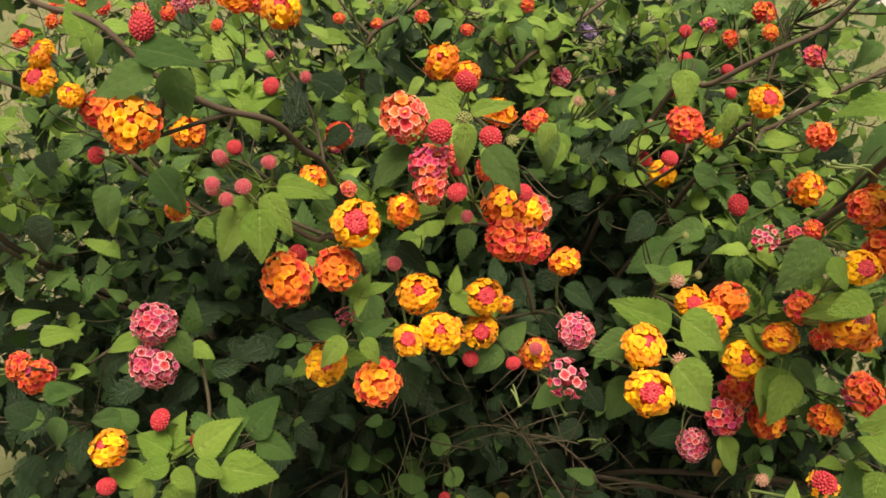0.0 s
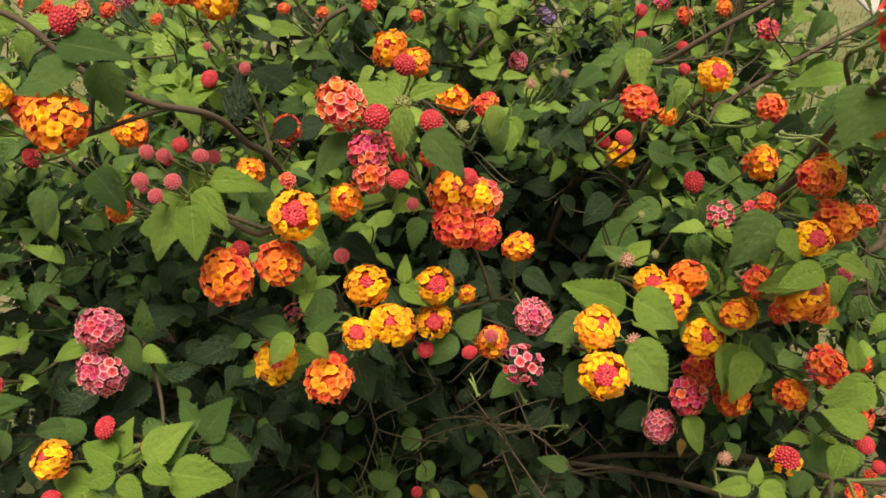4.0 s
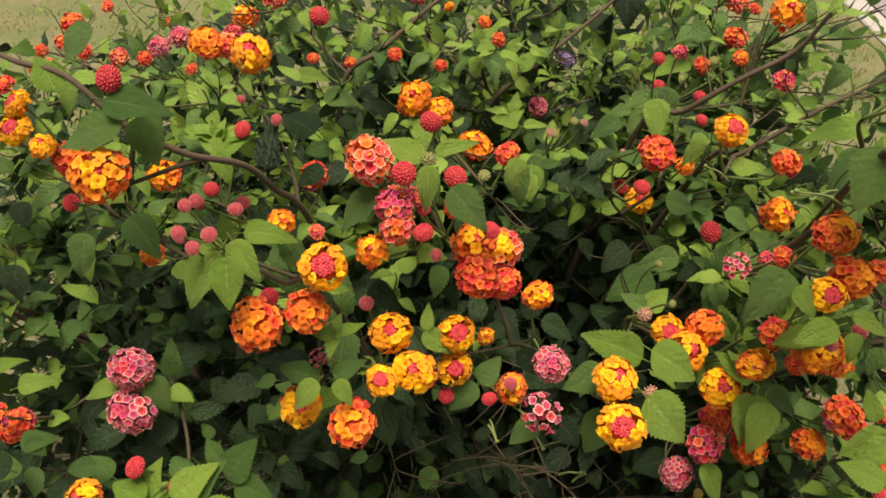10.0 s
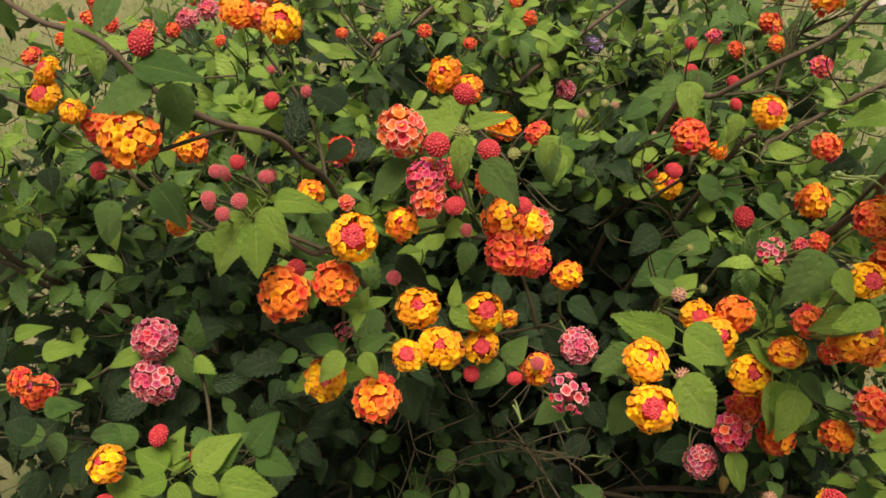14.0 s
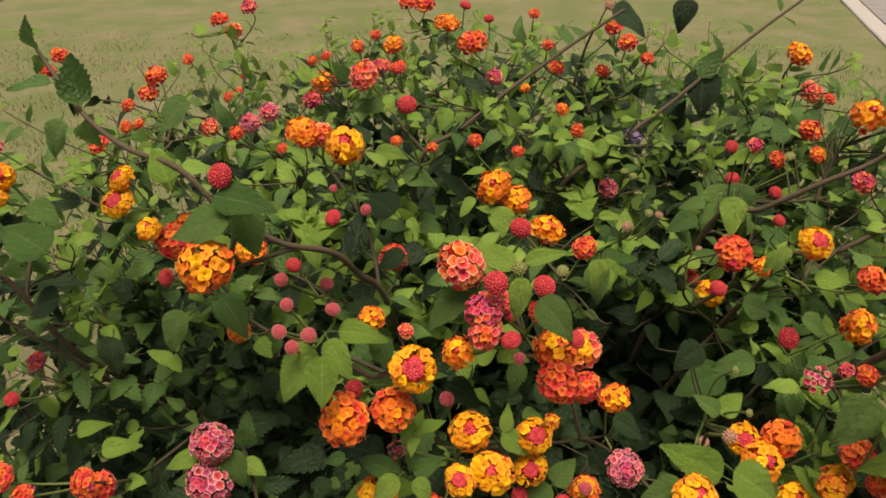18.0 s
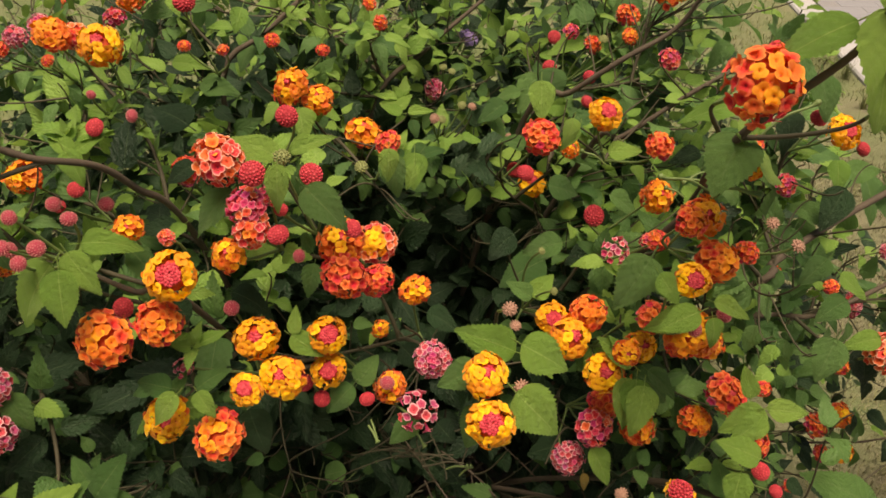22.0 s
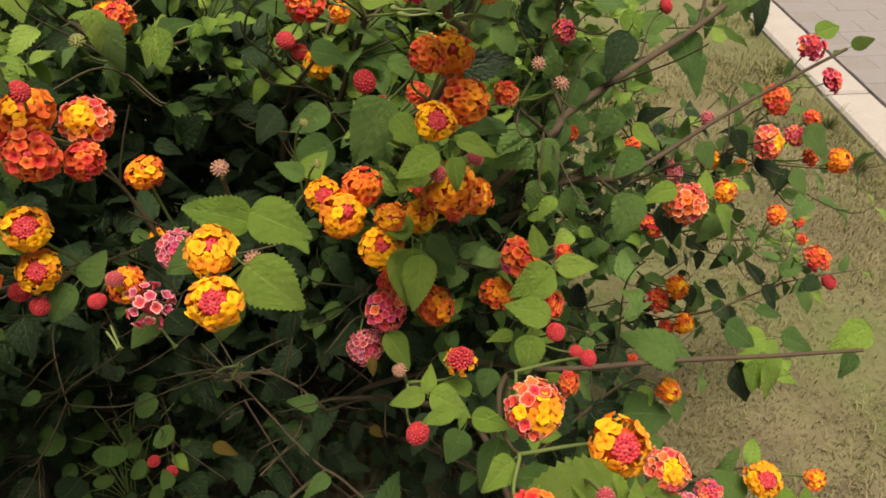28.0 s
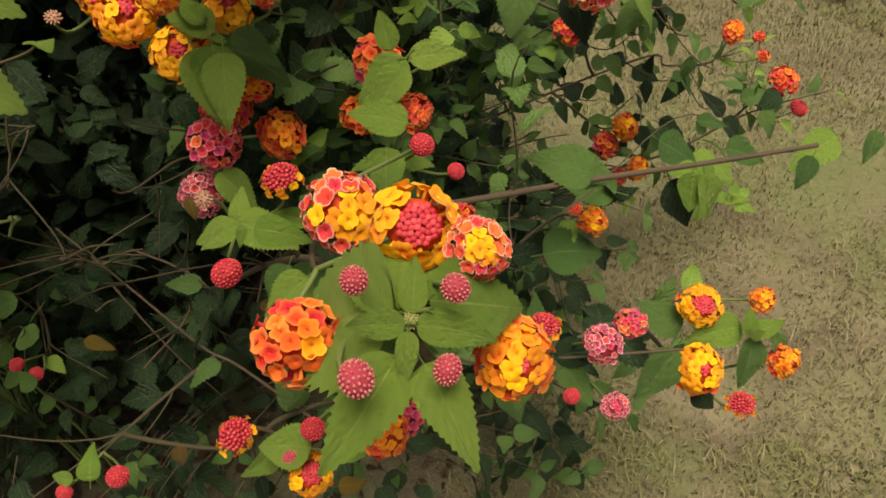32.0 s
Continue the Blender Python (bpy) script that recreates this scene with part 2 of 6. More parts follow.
def tube(line, r0, r1, sides=6, knots=0.0):
    """A tapered tube of quads along a line."""
    line = np.asarray(line, float)
    n = len(line)
    way = np.gradient(line, axis=0)
    way /= np.linalg.norm(way, axis=1)[:, None] + 1e-9
    ref = np.array([0.31, 0.22, 0.92])
    a = np.cross(way, ref)
    a /= np.linalg.norm(a, axis=1)[:, None] + 1e-9
    b = np.cross(way, a)
    r = np.linspace(r0, r1, n)
    if knots:
        r = r * (1 + knots * (np.arange(n) % 5 == 0))
    ang = np.arange(sides) * 2 * np.pi / sides
    v = line[:, None] + r[:, None, None] * (np.cos(ang)[None, :, None] * a[:, None] + np.sin(ang)[None, :, None] * b[:, None])
    i, j = np.meshgrid(np.arange(n - 1), np.arange(sides), indexing="ij")
    k = (j + 1) % sides
    f = np.stack([i * sides + j, i * sides + k, (i + 1) * sides + k, (i + 1) * sides + j], -1).reshape(-1, 4)
    u = np.tile([0.5, 0.5], (n * sides, 1))
    return v.reshape(-1, 3), f, u


def turned(way, up=(0, 0, 1), spin=0.0):
    """A turn whose z axis is way, and whose y axis leans to up."""
    z = Vector(way).normalized()
    y = Vector(up) - z * z.dot(Vector(up))
    if y.length < 1e-4:
        y = Vector((1, 0, 0)) - z * z.x
    y.normalize()
    m = Matrix((y.cross(z), y, z)).transposed()
    return m @ Matrix.Rotation(spin, 3, "Z")


def part(name, mesh, parent, m, label=""):
    """Links one mesh as a part of a thing at the pose m, given from the thing's own origin."""
    ob = new(name, mesh)
    ob.parent = parent
    ob.matrix_basis = m
    return tagged(ob, label)


# ---- leaves ----
def leaf_shape(rows, cols, wide, droop, fold, teeth, seed):
    """A leaf one long along y, on a stalk: ovate, toothed, quilted between its veins, folded along the midrib, its margin wavy and its tip bent."""
    rg = np.random.default_rng(seed)
    s = np.linspace(0, 1, rows)
    half = 0.5 * wide * np.sin(np.pi * s**0.60) ** 0.85 * (1 - 0.15 * s) + 0.003
    t = np.linspace(-1, 1, cols)
    x = half[:, None] * t[None]
    y = np.repeat(s[:, None], cols, 1)
    if teeth:
        jag = (np.arange(rows) % 2) * 0.58 / rows * (0.5 + half / half.max()) * rg.uniform(0.7, 1.3, rows)
        jag[:2] = jag[-1:] = 0
        x[:, 0] -= jag
        x[:, -1] += jag
        y[:, 0] += jag * 0.9
        y[:, -1] += jag * 0.9
    side = np.abs(t)[None]
    z = fold * np.abs(x) * (1 - 0.5 * side) - droop * y**2.2 + 0.16 * rg.normal() * y * x / wide
    for edge in (-1, 1):
        on = (t[None] * edge > 0) * side**2
        z = z + on * 0.030 * np.sin(y * rg.uniform(7, 12) + rg.uniform(0, 6))
    if teeth and cols > 6:
        z += 0.013 * np.cos(2 * np.pi * (6.5 * y - 3.8 * side * 0.5)) * (1 - side**3) * (side > 0.05)
    x = x + 0.09 * rg.normal() * y**2
    v = np.stack([x, y, z], -1).reshape(-1, 3)
    u = np.stack([np.repeat((t[None] + 1) / 2, rows, 0), np.repeat(s[:, None], cols, 1)], -1).reshape(-1, 2)
    i, j = np.meshgrid(np.arange(rows - 1), np.arange(cols - 1), indexing="ij")
    f = np.stack([i * cols + j, i * cols + j + 1, (i + 1) * cols + j + 1, (i + 1) * cols + j], -1).reshape(-1, 4)
    sv, sf, su = tube([(0, -0.2, 0.015), (0, 0.03, -0.006)], 0.016, 0.012, 3)
    return np.vstack([v, sv]), np.vstack([f, sf + len(v)]), np.vstack([u, su])


LEAF_FORMS = ((0.60, 0.18, 0.30), (0.56, 0.34, 0.45), (0.66, 0.10, 0.18), (0.60, 0.42, 0.25), (0.54, 0.24, 0.6), (0.68, 0.28, 0.35))
NEAR_LEAF = [leaf_shape(31, 9, w, d, fo, True, i) for i, (w, d, fo) in enumerate(LEAF_FORMS)]
MID_LEAF = [leaf_shape(19, 5, w, d, fo, True, 10 + i) for i, (w, d, fo) in enumerate(LEAF_FORMS)]
FAR_LEAF = [leaf_shape(7, 3, w, d, fo, False, 20 + i) for i, (w, d, fo) in enumerate(LEAF_FORMS)]
LEAF_MESH = {(k, i): mesh_of("leaf", v, f, [mt], u) for k, mt in (("old", LEAF_OLD_SHADED), ("mid", LEAF_MID), ("new", LEAF_NEW), ("dry", LEAF_DRY)) for i, (v, f, u) in enumerate(NEAR_LEAF)}


# ---- flower heads ----
def floret_shape(lobes, seed, cup, per=4):
    """A floret of radius one facing z: rounded lobes with notches between, round a sunken throat, on a narrow tube; cup lifts the rim."""
    rg = np.random.default_rng(seed)
    k = lobes * per
    ang = np.arange(k) * 2 * np.pi / k + rg.uniform(0, 6)
    lobe = [0.80, 1.0, 1.05, 1.0] if per == 4 else [0.84, 1.05]
    rad = np.tile(lobe, lobes) * np.repeat(rg.uniform(0.9, 1.1, lobes), per) * rg.uniform(0.97, 1.03, k)
    lift = cup * np.tile([0.7, 0.95, 1.1, 0.95] if per == 4 else [0.7, 1.1], lobes) + np.repeat(rg.normal(0, 0.10, lobes), per) + rg.normal(0, 0.03, k)
    ring = lambda r, z: np.stack([r * np.cos(ang), r * np.sin(ang), z + 0 * ang], -1)
    rows, u = [ring(0.17, -0.10)], [np.full(k, 0.18)]
    if per == 4:
        rows.append(ring(0.56 * np.tile([0.86, 1.0, 1.04, 1.0], lobes), 0.10 + 0.35 * cup + np.tile([-0.06, 0.02, 0.04, 0.02], lobes)))
        u.append(np.full(k, 0.6))
    rows.append(ring(rad, lift))
    u.append(np.full(k, 1.0))
    v, u = np.vstack([[0, 0, -0.32], *rows]), np.concatenate([[0.0], *u])
    a = np.arange(k)
    b = (a + 1) % k
    f = [np.stack([0 * a, 1 + a, 1 + b], -1)]
    for q in range(len(rows) - 1):
        q = 1 + q * k
        f += [np.stack([q + a, q + k + a, q + k + b], -1), np.stack([q + a, q + k + b, q + b], -1)]
    if per == 4:
        th = np.arange(4) * 2 * np.pi / 4
        n = len(v)
        v = np.vstack([v, np.stack([0.26 * np.cos(th), 0.26 * np.sin(th), 0 * th - 0.02], -1), np.stack([0.15 * np.cos(th), 0.15 * np.sin(th), 0 * th - 1.1], -1)])
        u = np.r_[u, np.full(8, 0.3)]
        c = np.arange(4)
        d = (c + 1) % 4
        f += [np.stack([n + c, n + 4 + c, n + 4 + d], -1), np.stack([n + c, n + 4 + d, n + d], -1)]
    return v, np.concatenate(f), u


# open young florets, then cupped older ones
FLORETS = [floret_shape(4, 1, 0.0), floret_shape(5, 2, -0.05), floret_shape(4, 3, 0.06), floret_shape(4, 4, 0.34), floret_shape(5, 5, 0.26), floret_shape(4, 6, 0.42)]
SMALL_FLORETS = [floret_shape(4, 1, 0.0, 2), floret_shape(5, 2, -0.05, 2), floret_shape(4, 3, 0.06, 2), floret_shape(4, 4, 0.34, 2), floret_shape(5, 5, 0.26, 2), floret_shape(4, 6, 0.42, 2)]
CUPPED = {"yellow": 0.05, "amber": 0.25, "orange": 0.7, "red": 0.85, "coral": 0.9, "magenta": 0.8, "pink": 0.9, "violet": 0.2}


def floret_choice(rg, colour):
    return int(rg.integers(3)) + (3 if rg.uniform() < CUPPED[colour] else 0)


def bump_shape(tall, sides=5):
    """A small bud on z."""
    ang = np.arange(sides) * 2 * np.pi / sides
    rings = [np.stack([r * np.cos(ang), r * np.sin(ang), 0 * ang + h], -1) for r, h in ((0.8, -0.6), (1.05, 0.25), (0.82, tall * 0.8))]
    v = np.vstack([*rings, [[0, 0, tall]]])
    f = []
    for q in range(2):
        for a in range(sides):
            b = (a + 1) % sides
            f += [(q * sides + a, q * sides + b, (q + 1) * sides + b), (q * sides + a, (q + 1) * sides + b, (q + 1) * sides + a)]
    f += [(2 * sides + a, 2 * sides + (a + 1) % sides, 3 * sides) for a in range(sides)]
    return v, np.array(f)


def ball_shape(seg=12, rows=8, flat=1.0):
    ph = np.linspace(0.02, np.pi - 0.02, rows)
    th = np.arange(seg) * 2 * np.pi / seg
    v = np.stack([np.outer(np.sin(ph), np.cos(th)), np.outer(np.sin(ph), np.sin(th)), flat * np.outer(np.cos(ph), np.ones(seg))], -1).reshape(-1, 3)
    f = []
    for i in range(rows - 1):
        for j in range(seg):
            a, b, c, d = i * seg + j, i * seg + (j + 1) % seg, (i + 1) * seg + (j + 1) % seg, (i + 1) * seg + j
            f += [(a, c, b), (a, d, c)]
    return v, np.array(f)


def on_dome(phi, theta, reach, flat, size, rg, lean=0.22):
    """The pose of a floret on a dome of radius one."""
    way = Vector((math.sin(phi) * math.cos(theta), math.sin(phi) * math.sin(theta), math.cos(phi)))
    at = Vector((way.x * reach, way.y * reach, way.z * reach * flat))
    way = (way + Vector(rg.normal(0, lean * 0.4, 3)) + Vector((0, 0, 0.10))).normalized()
    return Matrix.Translation(at) @ turned(way, (0.3, 0.2, 1), rg.uniform(0, 6.3)).to_4x4() @ Matrix.Scale(size, 4)


# kind: flatness, core, buds (colour, how many, out to which angle, size, how tall), rings (angle, florets, size, petal)
HEADS = {
    "ring": (0.68, "core", ("red", 44, 36, 0.088, 0.8), ((49, 10, 0.272, "yellow"), (70, 12, 0.272, "yellow"), (92, 13, 0.268, "yellow"), (112, 10, 0.258, "amber"))),
    "sun": (0.78, "core", ("red", 14, 19, 0.088, 0.9), ((30, 6, 0.272, "yellow"), (51, 10, 0.275, "yellow"), (73, 12, 0.272, "yellow"), (95, 13, 0.268, "amber"), (115, 9, 0.258, "orange"))),
    "amber": (0.88, "core", ("red", 6, 11, 0.09, 0.9), ((24, 5, 0.272, "yellow"), (46, 9, 0.275, "amber"), (68, 12, 0.272, "amber"), (90, 13, 0.268, "orange"), (111, 10, 0.258, "red"))),
    "orange": (0.95, "core", None, ((9, 2, 0.268, "amber"), (29, 6, 0.272, "amber"), (51, 10, 0.272, "orange"), (73, 12, 0.272, "orange"), (95, 13, 0.268, "red"), (116, 9, 0.258, "red"))),
    "coral": (0.95, "core", None, ((9, 2, 0.258, "orange"), (29, 6, 0.268, "coral"), (50, 10, 0.268, "coral"), (71, 13, 0.262, "coral"), (93, 14, 0.258, "coral"), (114, 10, 0.245, "coral"))),
    "two_tone": (0.95, "core", None, ((10, 3, 0.272, "yellow"), (31, 7, 0.275, "yellow"), (52, 11, 0.258, "coral"), (73, 13, 0.258, "coral"), (94, 14, 0.245, "coral"), (114, 11, 0.235, "coral"))),
    "red": (0.9, "core", ("red", 6, 11, 0.09, 0.9), ((24, 5, 0.268, "orange"), (46, 9, 0.272, "red"), (68, 12, 0.268, "red"), (90, 13, 0.262, "red"), (111, 10, 0.258, "magenta"))),
    "pink": (0.85, "rose_core", None, ((11, 3, 0.20, "magenta"), (29, 8, 0.205, "pink"), (48, 12, 0.21, "pink"), (67, 15, 0.21, "pink"), (86, 16, 0.205, "pink"), (105, 13, 0.20, "magenta"))),
    "magenta": (0.9, "rose_core", ("red", 6, 13, 0.09, 0.9), ((27, 6, 0.258, "magenta"), (49, 10, 0.262, "coral"), (71, 12, 0.262, "magenta"), (93, 12, 0.258, "magenta"))),
    "loose": (0.8, "rose_core", None, ((20, 3, 0.275, "pink"), (50, 6, 0.25, "pink"), (80, 8, 0.25, "magenta"), (100, 5, 0.275, "pink"))),
    "violet": (0.6, "green", None, ((20, 4, 0.30, "violet"), (55, 8, 0.30, "violet"), (85, 9, 0.30, "violet"))),
    "bud": (0.8, "red_core", ("red", 92, 116, 0.108, 0.85), ()),
    "opening": (0.8, "red_core", ("red", 62, 76, 0.104, 0.85), ((84, 8, 0.27, "yellow"), (102, 6, 0.26, "amber"))),
    "pale_bud": (0.8, "rose_core", ("pale", 70, 112, 0.092, 1.5), ()),
    "green_bud": (0.7, "green", ("green", 30, 95, 0.15, 1.8), ()),
    "spent": (0.7, "tan", ("tan", 30, 112, 0.10, 3.4), ()),
}
HEAD_WORDS = {
    "ring": "yellow lantana flower head with a red bud centre", "sun": "yellow and orange lantana flower head, small red centre",
    "amber": "amber lantana flower head with orange outer florets", "orange": "round orange lantana flower head with red-orange rim",
    "coral": "round coral lantana flower head with pale petal edges", "two_tone": "yellow-topped lantana flower head with coral pale-edged florets",
    "red": "red-orange lantana flower head on a stalk", "pink": "pink lantana flower head with whitish petal edges",
    "magenta": "magenta lantana flower head with coral florets", "loose": "half-shed pink lantana flower head",
    "violet": "small violet flower head above the foliage", "bud": "tight red lantana bud cluster", "opening": "red bud cluster with its first yellow florets",
    "pale_bud": "small pale pink lantana bud cluster", "green_bud": "tiny green bud cluster at a shoot tip", "spent": "spent lantana head with dry star-like calyxes",
}


def core_piece(kind):
    flat, core, buds, rings = HEADS[kind]
    v, f = ball_shape(flat=flat)
    return v * (0.40 if kind == "loose" else 0.72 if rings and not buds else 0.66 if rings else 0.88 if kind != "spent" else 0.60), f


def bud_pieces(kind, rg):
    flat, core, buds, rings = HEADS[kind]
    out = []
    if buds:
        colour, count, wide, size, tall = buds
        bv, bf = bump_shape(tall)
        for i in range(count):
            c = 1 - (1 - math.cos(radians(wide))) * (i + 0.5) / count
            phi, th = math.acos(c), i * 2.399963
            m = np.array(on_dome(phi, th, 0.56 if kind == "spent" else 0.80 if rings and kind != "opening" else 0.86, flat, size, rg, 0.12))
            out.append((bv @ m[:3, :3].T + m[:3, 3], bf))
    return out


def ring_florets(kind, rg):
    """The florets of a flower head, one by one: pose, petal and shape; older ones mix into their neighbours' rings."""
    flat, core, buds, rings = HEADS[kind]
    side = rg.uniform(0, 6.3)
    for phi, count, size, colour in rings:
        start = rg.uniform(0, 6.3)
        near = [r[3] for r in rings if abs(r[0] - phi) < 24]
        for i in range(count):
            if rg.uniform() < 0.05:
                continue
            th = start + (i + rg.normal(0, 0.10)) * 2 * math.pi / count
            # one side of a head opens before the other
            own = rg.choice(near) if rg.uniform() < 0.16 + 0.2 * math.cos(th - side) else colour
            m = on_dome(radians(phi + rg.normal(0, 3.0)), th, 0.95 + rg.normal(0, 0.045), flat, size * rg.uniform(0.86, 1.14), rg, 0.42)
            yield m, own, floret_choice(rg, own)


def head_meshes(kind, seed, shapes):
    """The three meshes of a flower head of radius one: core with calyx, buds, florets; the last two may be missing."""
    rg = np.random.default_rng(seed)
    flat, core, buds, rings = HEADS[kind]
    v, f = core_piece(kind)
    body = mesh_of("flower_head", v, f, [BUD[core]], np.tile([0.5, 0.5], (len(v), 1)))
    bud = None
    if buds:
        v, f, u, s = joined([(v, f, np.tile([0.5, rg.uniform()], (len(v), 1)), 0) for v, f in bud_pieces(kind, rg)])
        bud = mesh_of("buds", v, f, [BUD[buds[0]]], u)
    petals = None
    if rings:
        names = sorted({r[3] for r in rings})
        pieces = []
        for m, own, shape in ring_florets(kind, rg):
            m = np.array(m)
            pv, pf, pu = shapes[shape]
            pieces.append((pv @ m[:3, :3].T + m[:3, 3], pf, np.stack([pu, np.full(len(pu), rg.uniform())], -1), names.index(own)))
        v, f, u, s = joined(pieces)
        petals = mesh_of("florets", v, f, [PETAL[c] for c in names], u, s)
    return body, bud, petals


HEAD_MESH = {(k, i): head_meshes(k, 100 * n + i, FLORETS) for n, k in enumerate(HEADS) for i in range(4)}
SMALL_HEAD_MESH = {(k, i): head_meshes(k, 100 * n + i, SMALL_FLORETS) for n, k in enumerate(HEADS) for i in range(4)}
FLORET_MESH = {(c, i): mesh_of("floret", v, f, [PETAL[c]], np.stack([u, np.full(len(u), 0.17 * i)], -1)) for c in PETAL for i, (v, f, u) in enumerate(FLORETS)}


# ---- ground, lawn and pavement ----
def ground_material():
    m, n, l, b = node_material("dry_lawn", 0.95)
    big, mid, fine = noise_node(n, l, 0.9, 4.0), noise_node(n, l, 7.0, 5.0), noise_node(n, l, 95.0, 4.0, rough=0.7)
    soil = mix_node(n, l, fine, (0.058, 0.045, 0.030), (0.165, 0.138, 0.095))
    soil = mix_node(n, l, ramp_node(n, l, noise_node(n, l, 6.0, 5.0), [(0.40, (0, 0, 0)), (0.60, (1, 1, 1))]), soil, mix_node(n, l, fine, (0.118, 0.110, 0.066), (0.275, 0.255, 0.165)))
    turf = mix_node(n, l, fine, (0.080, 0.115, 0.040), (0.165, 0.200, 0.085))
    turf = mix_node(n, l, ramp_node(n, l, noise_node(n, l, 2.3, 5.0, rough=0.65), [(0.42, (0, 0, 0)), (0.66, (1, 1, 1))]), turf, mix_node(n, l, fine, (0.14, 0.135, 0.075), (0.25, 0.235, 0.145)))
    cover = ramp_node(n, l, math_node(n, l, "ADD", math_node(n, l, "MULTIPLY", big, 0.55), math_node(n, l, "MULTIPLY", mid, 0.45)), [(0.40, (0, 0, 0)), (0.56, (1, 1, 1))])
    co = n.new("ShaderNodeTexCoord")
    sep = n.new("ShaderNodeSeparateXYZ")
    l.new(co.outputs["Object"], sep.inputs[0])
    near = n.new("ShaderNodeMapRange")
    l.new(sep.outputs[1], near.inputs[0])
    near.inputs[1].default_value, near.inputs[2].default_value = 0.6, 2.6
    l.new(mix_node(n, l, math_node(n, l, "MAXIMUM", math_node(n, l, "MULTIPLY", cover, 0.85), near.outputs[0]), soil, turf), b.inputs["Base Color"])
    bump_node(n, l, b, fine, 0.8, 0.01)
    return m


def ground_height(x, y):
    return 0.003 * math.sin(3.1 * x + 1.0) * math.cos(2.7 * y) + 0.002 * math.sin(9.0 * x + 5.0 * y)


def kerb_x(y):
    """The line of the kerb's near face."""
    return 1.765 + 0.24 * (y - 1.17)


ax = np.concatenate([[-150, -40, -12], np.linspace(-5, 4, 61), [12, 40, 150]])
ay = np.concatenate([[-150, -40, -8], np.linspace(-2, 8, 67), [12, 40, 150]])
gv = np.array([(x, y, ground_height(x, y) if abs(x) < 6 and abs(y) < 9 else -0.02) for x in ax for y in ay])
ny = len(ay)
gf = np.array([(i * ny + j, (i + 1) * ny + j, (i + 1) * ny + j + 1, i * ny + j + 1) for i in range(len(ax) - 1) for j in range(ny - 1)])
ground = tagged(new("ground", mesh_of("ground", gv, gf, [ground_material()])), "dry patchy lawn with bare brown soil", "ground", kind="structure")


def blades(name, count, area, tall, mats, label, seed, keep=None, broad=1.0):
    """Grass: bent tapering blades of two quads, each on the ground."""
    rg = np.random.default_rng(seed)
    x, y = rg.uniform(area[0], area[1], count), rg.uniform(area[2], area[3], count)
    tuft = np.sin(x * 7.1 + np.sin(y * 5.3) * 2) * np.sin(y * 8.7 + np.sin(x * 4.1) * 2) + rg.normal(0, 0.5, count)
    ok = (tuft > -0.05) & (x < 1.745 + 0.24 * (y - 1.17))
    if keep is not None:
        ok &= keep(x, y)
    x, y = x[ok], y[ok]
    n = len(x)
    z = 0.003 * np.sin(3.1 * x + 1.0) * np.cos(2.7 * y) + 0.002 * np.sin(9.0 * x + 5.0 * y) - 0.003
    h = tall * rg.uniform(0.35, 1.0, n) ** 1.2
    a, lean = rg.uniform(0, 2 * np.pi, n), rg.uniform(0.1, 1.1, n)
    w = broad * rg.uniform(0.0005, 0.0013, n)
    side = np.stack([np.cos(a + 1.57), np.sin(a + 1.57), 0 * a], -1) * w[:, None]
    go = np.stack([np.cos(a), np.sin(a), 0 * a], -1)
    base = np.stack([x, y, z], -1)
    mid = base + go * (h * lean * 0.35)[:, None] + np.array([0, 0, 1]) * (h * 0.62)[:, None]
    tip = base + go * (h * lean)[:, None] + np.array([0, 0, 1]) * (h * (1.05 - 0.3 * lean))[:, None]
    v = np.stack([base - side, base + side, mid + side * 0.8, mid - side * 0.8, tip + side * 0.15, tip - side * 0.15], 1).reshape(-1, 3)
    i = np.arange(n)[:, None] * 6
    f = np.concatenate([i + [0, 1, 2, 3], i + [3, 2, 4, 5]])
    u = np.tile([0.5, 0.5], (len(v), 1))
    slots = np.tile(rg.integers(0, len(mats), n), 2)
    return tagged(new(name, mesh_of(name, v, f, mats, u, slots)), label, "grass", kind="stuff")


def grass_material(name, a, c):
    m, n, l, b = node_material(name, 0.8)
    l.new(mix_node(n, l, any_random(n, l), a, c), b.inputs["Base Color"])
    return m


GREEN_GRASS = grass_material("green_grass", (0.10, 0.135, 0.04), (0.20, 0.235, 0.085))
STRAW = grass_material("straw", (0.16, 0.146, 0.082), (0.285, 0.262, 0.160))
DUSTY_GRASS = grass_material("dusty_grass", (0.12, 0.130, 0.066), (0.205, 0.208, 0.115))
OLIVE_GRASS = grass_material("olive_grass", (0.14, 0.155, 0.055), (0.26, 0.26, 0.11))
blades("dry_grass", 150000, (0.35, 2.0, -0.1, 2.3), 0.024, [STRAW, STRAW, DUSTY_GRASS, OLIVE_GRASS], "short straw-coloured dry grass on bare soil", 3)
blades("green_grass", 170000, (0.5, 2.2, 0.0, 3.0), 0.026, [GREEN_GRASS, OLIVE_GRASS, DUSTY_GRASS], "sparse green grass among the straw", 4, lambda x, y: np.sin(x * 3.3 + 1.7 * np.sin(2.1 * y)) + np.sin(y * 3.9 + x) > 0.1)
blades("far_grass", 150000, (-3.6, 2.4, 1.6, 5.6), 0.036, [OLIVE_GRASS, OLIVE_GRASS, GREEN_GRASS, DUSTY_GRASS], "yellow-green lawn grass behind the shrub", 5, lambda x, y: np.sin(x * 913.7 + y * 377.1) * 0.5 + 0.5 > (y - 1.6) / 4, 1.7)
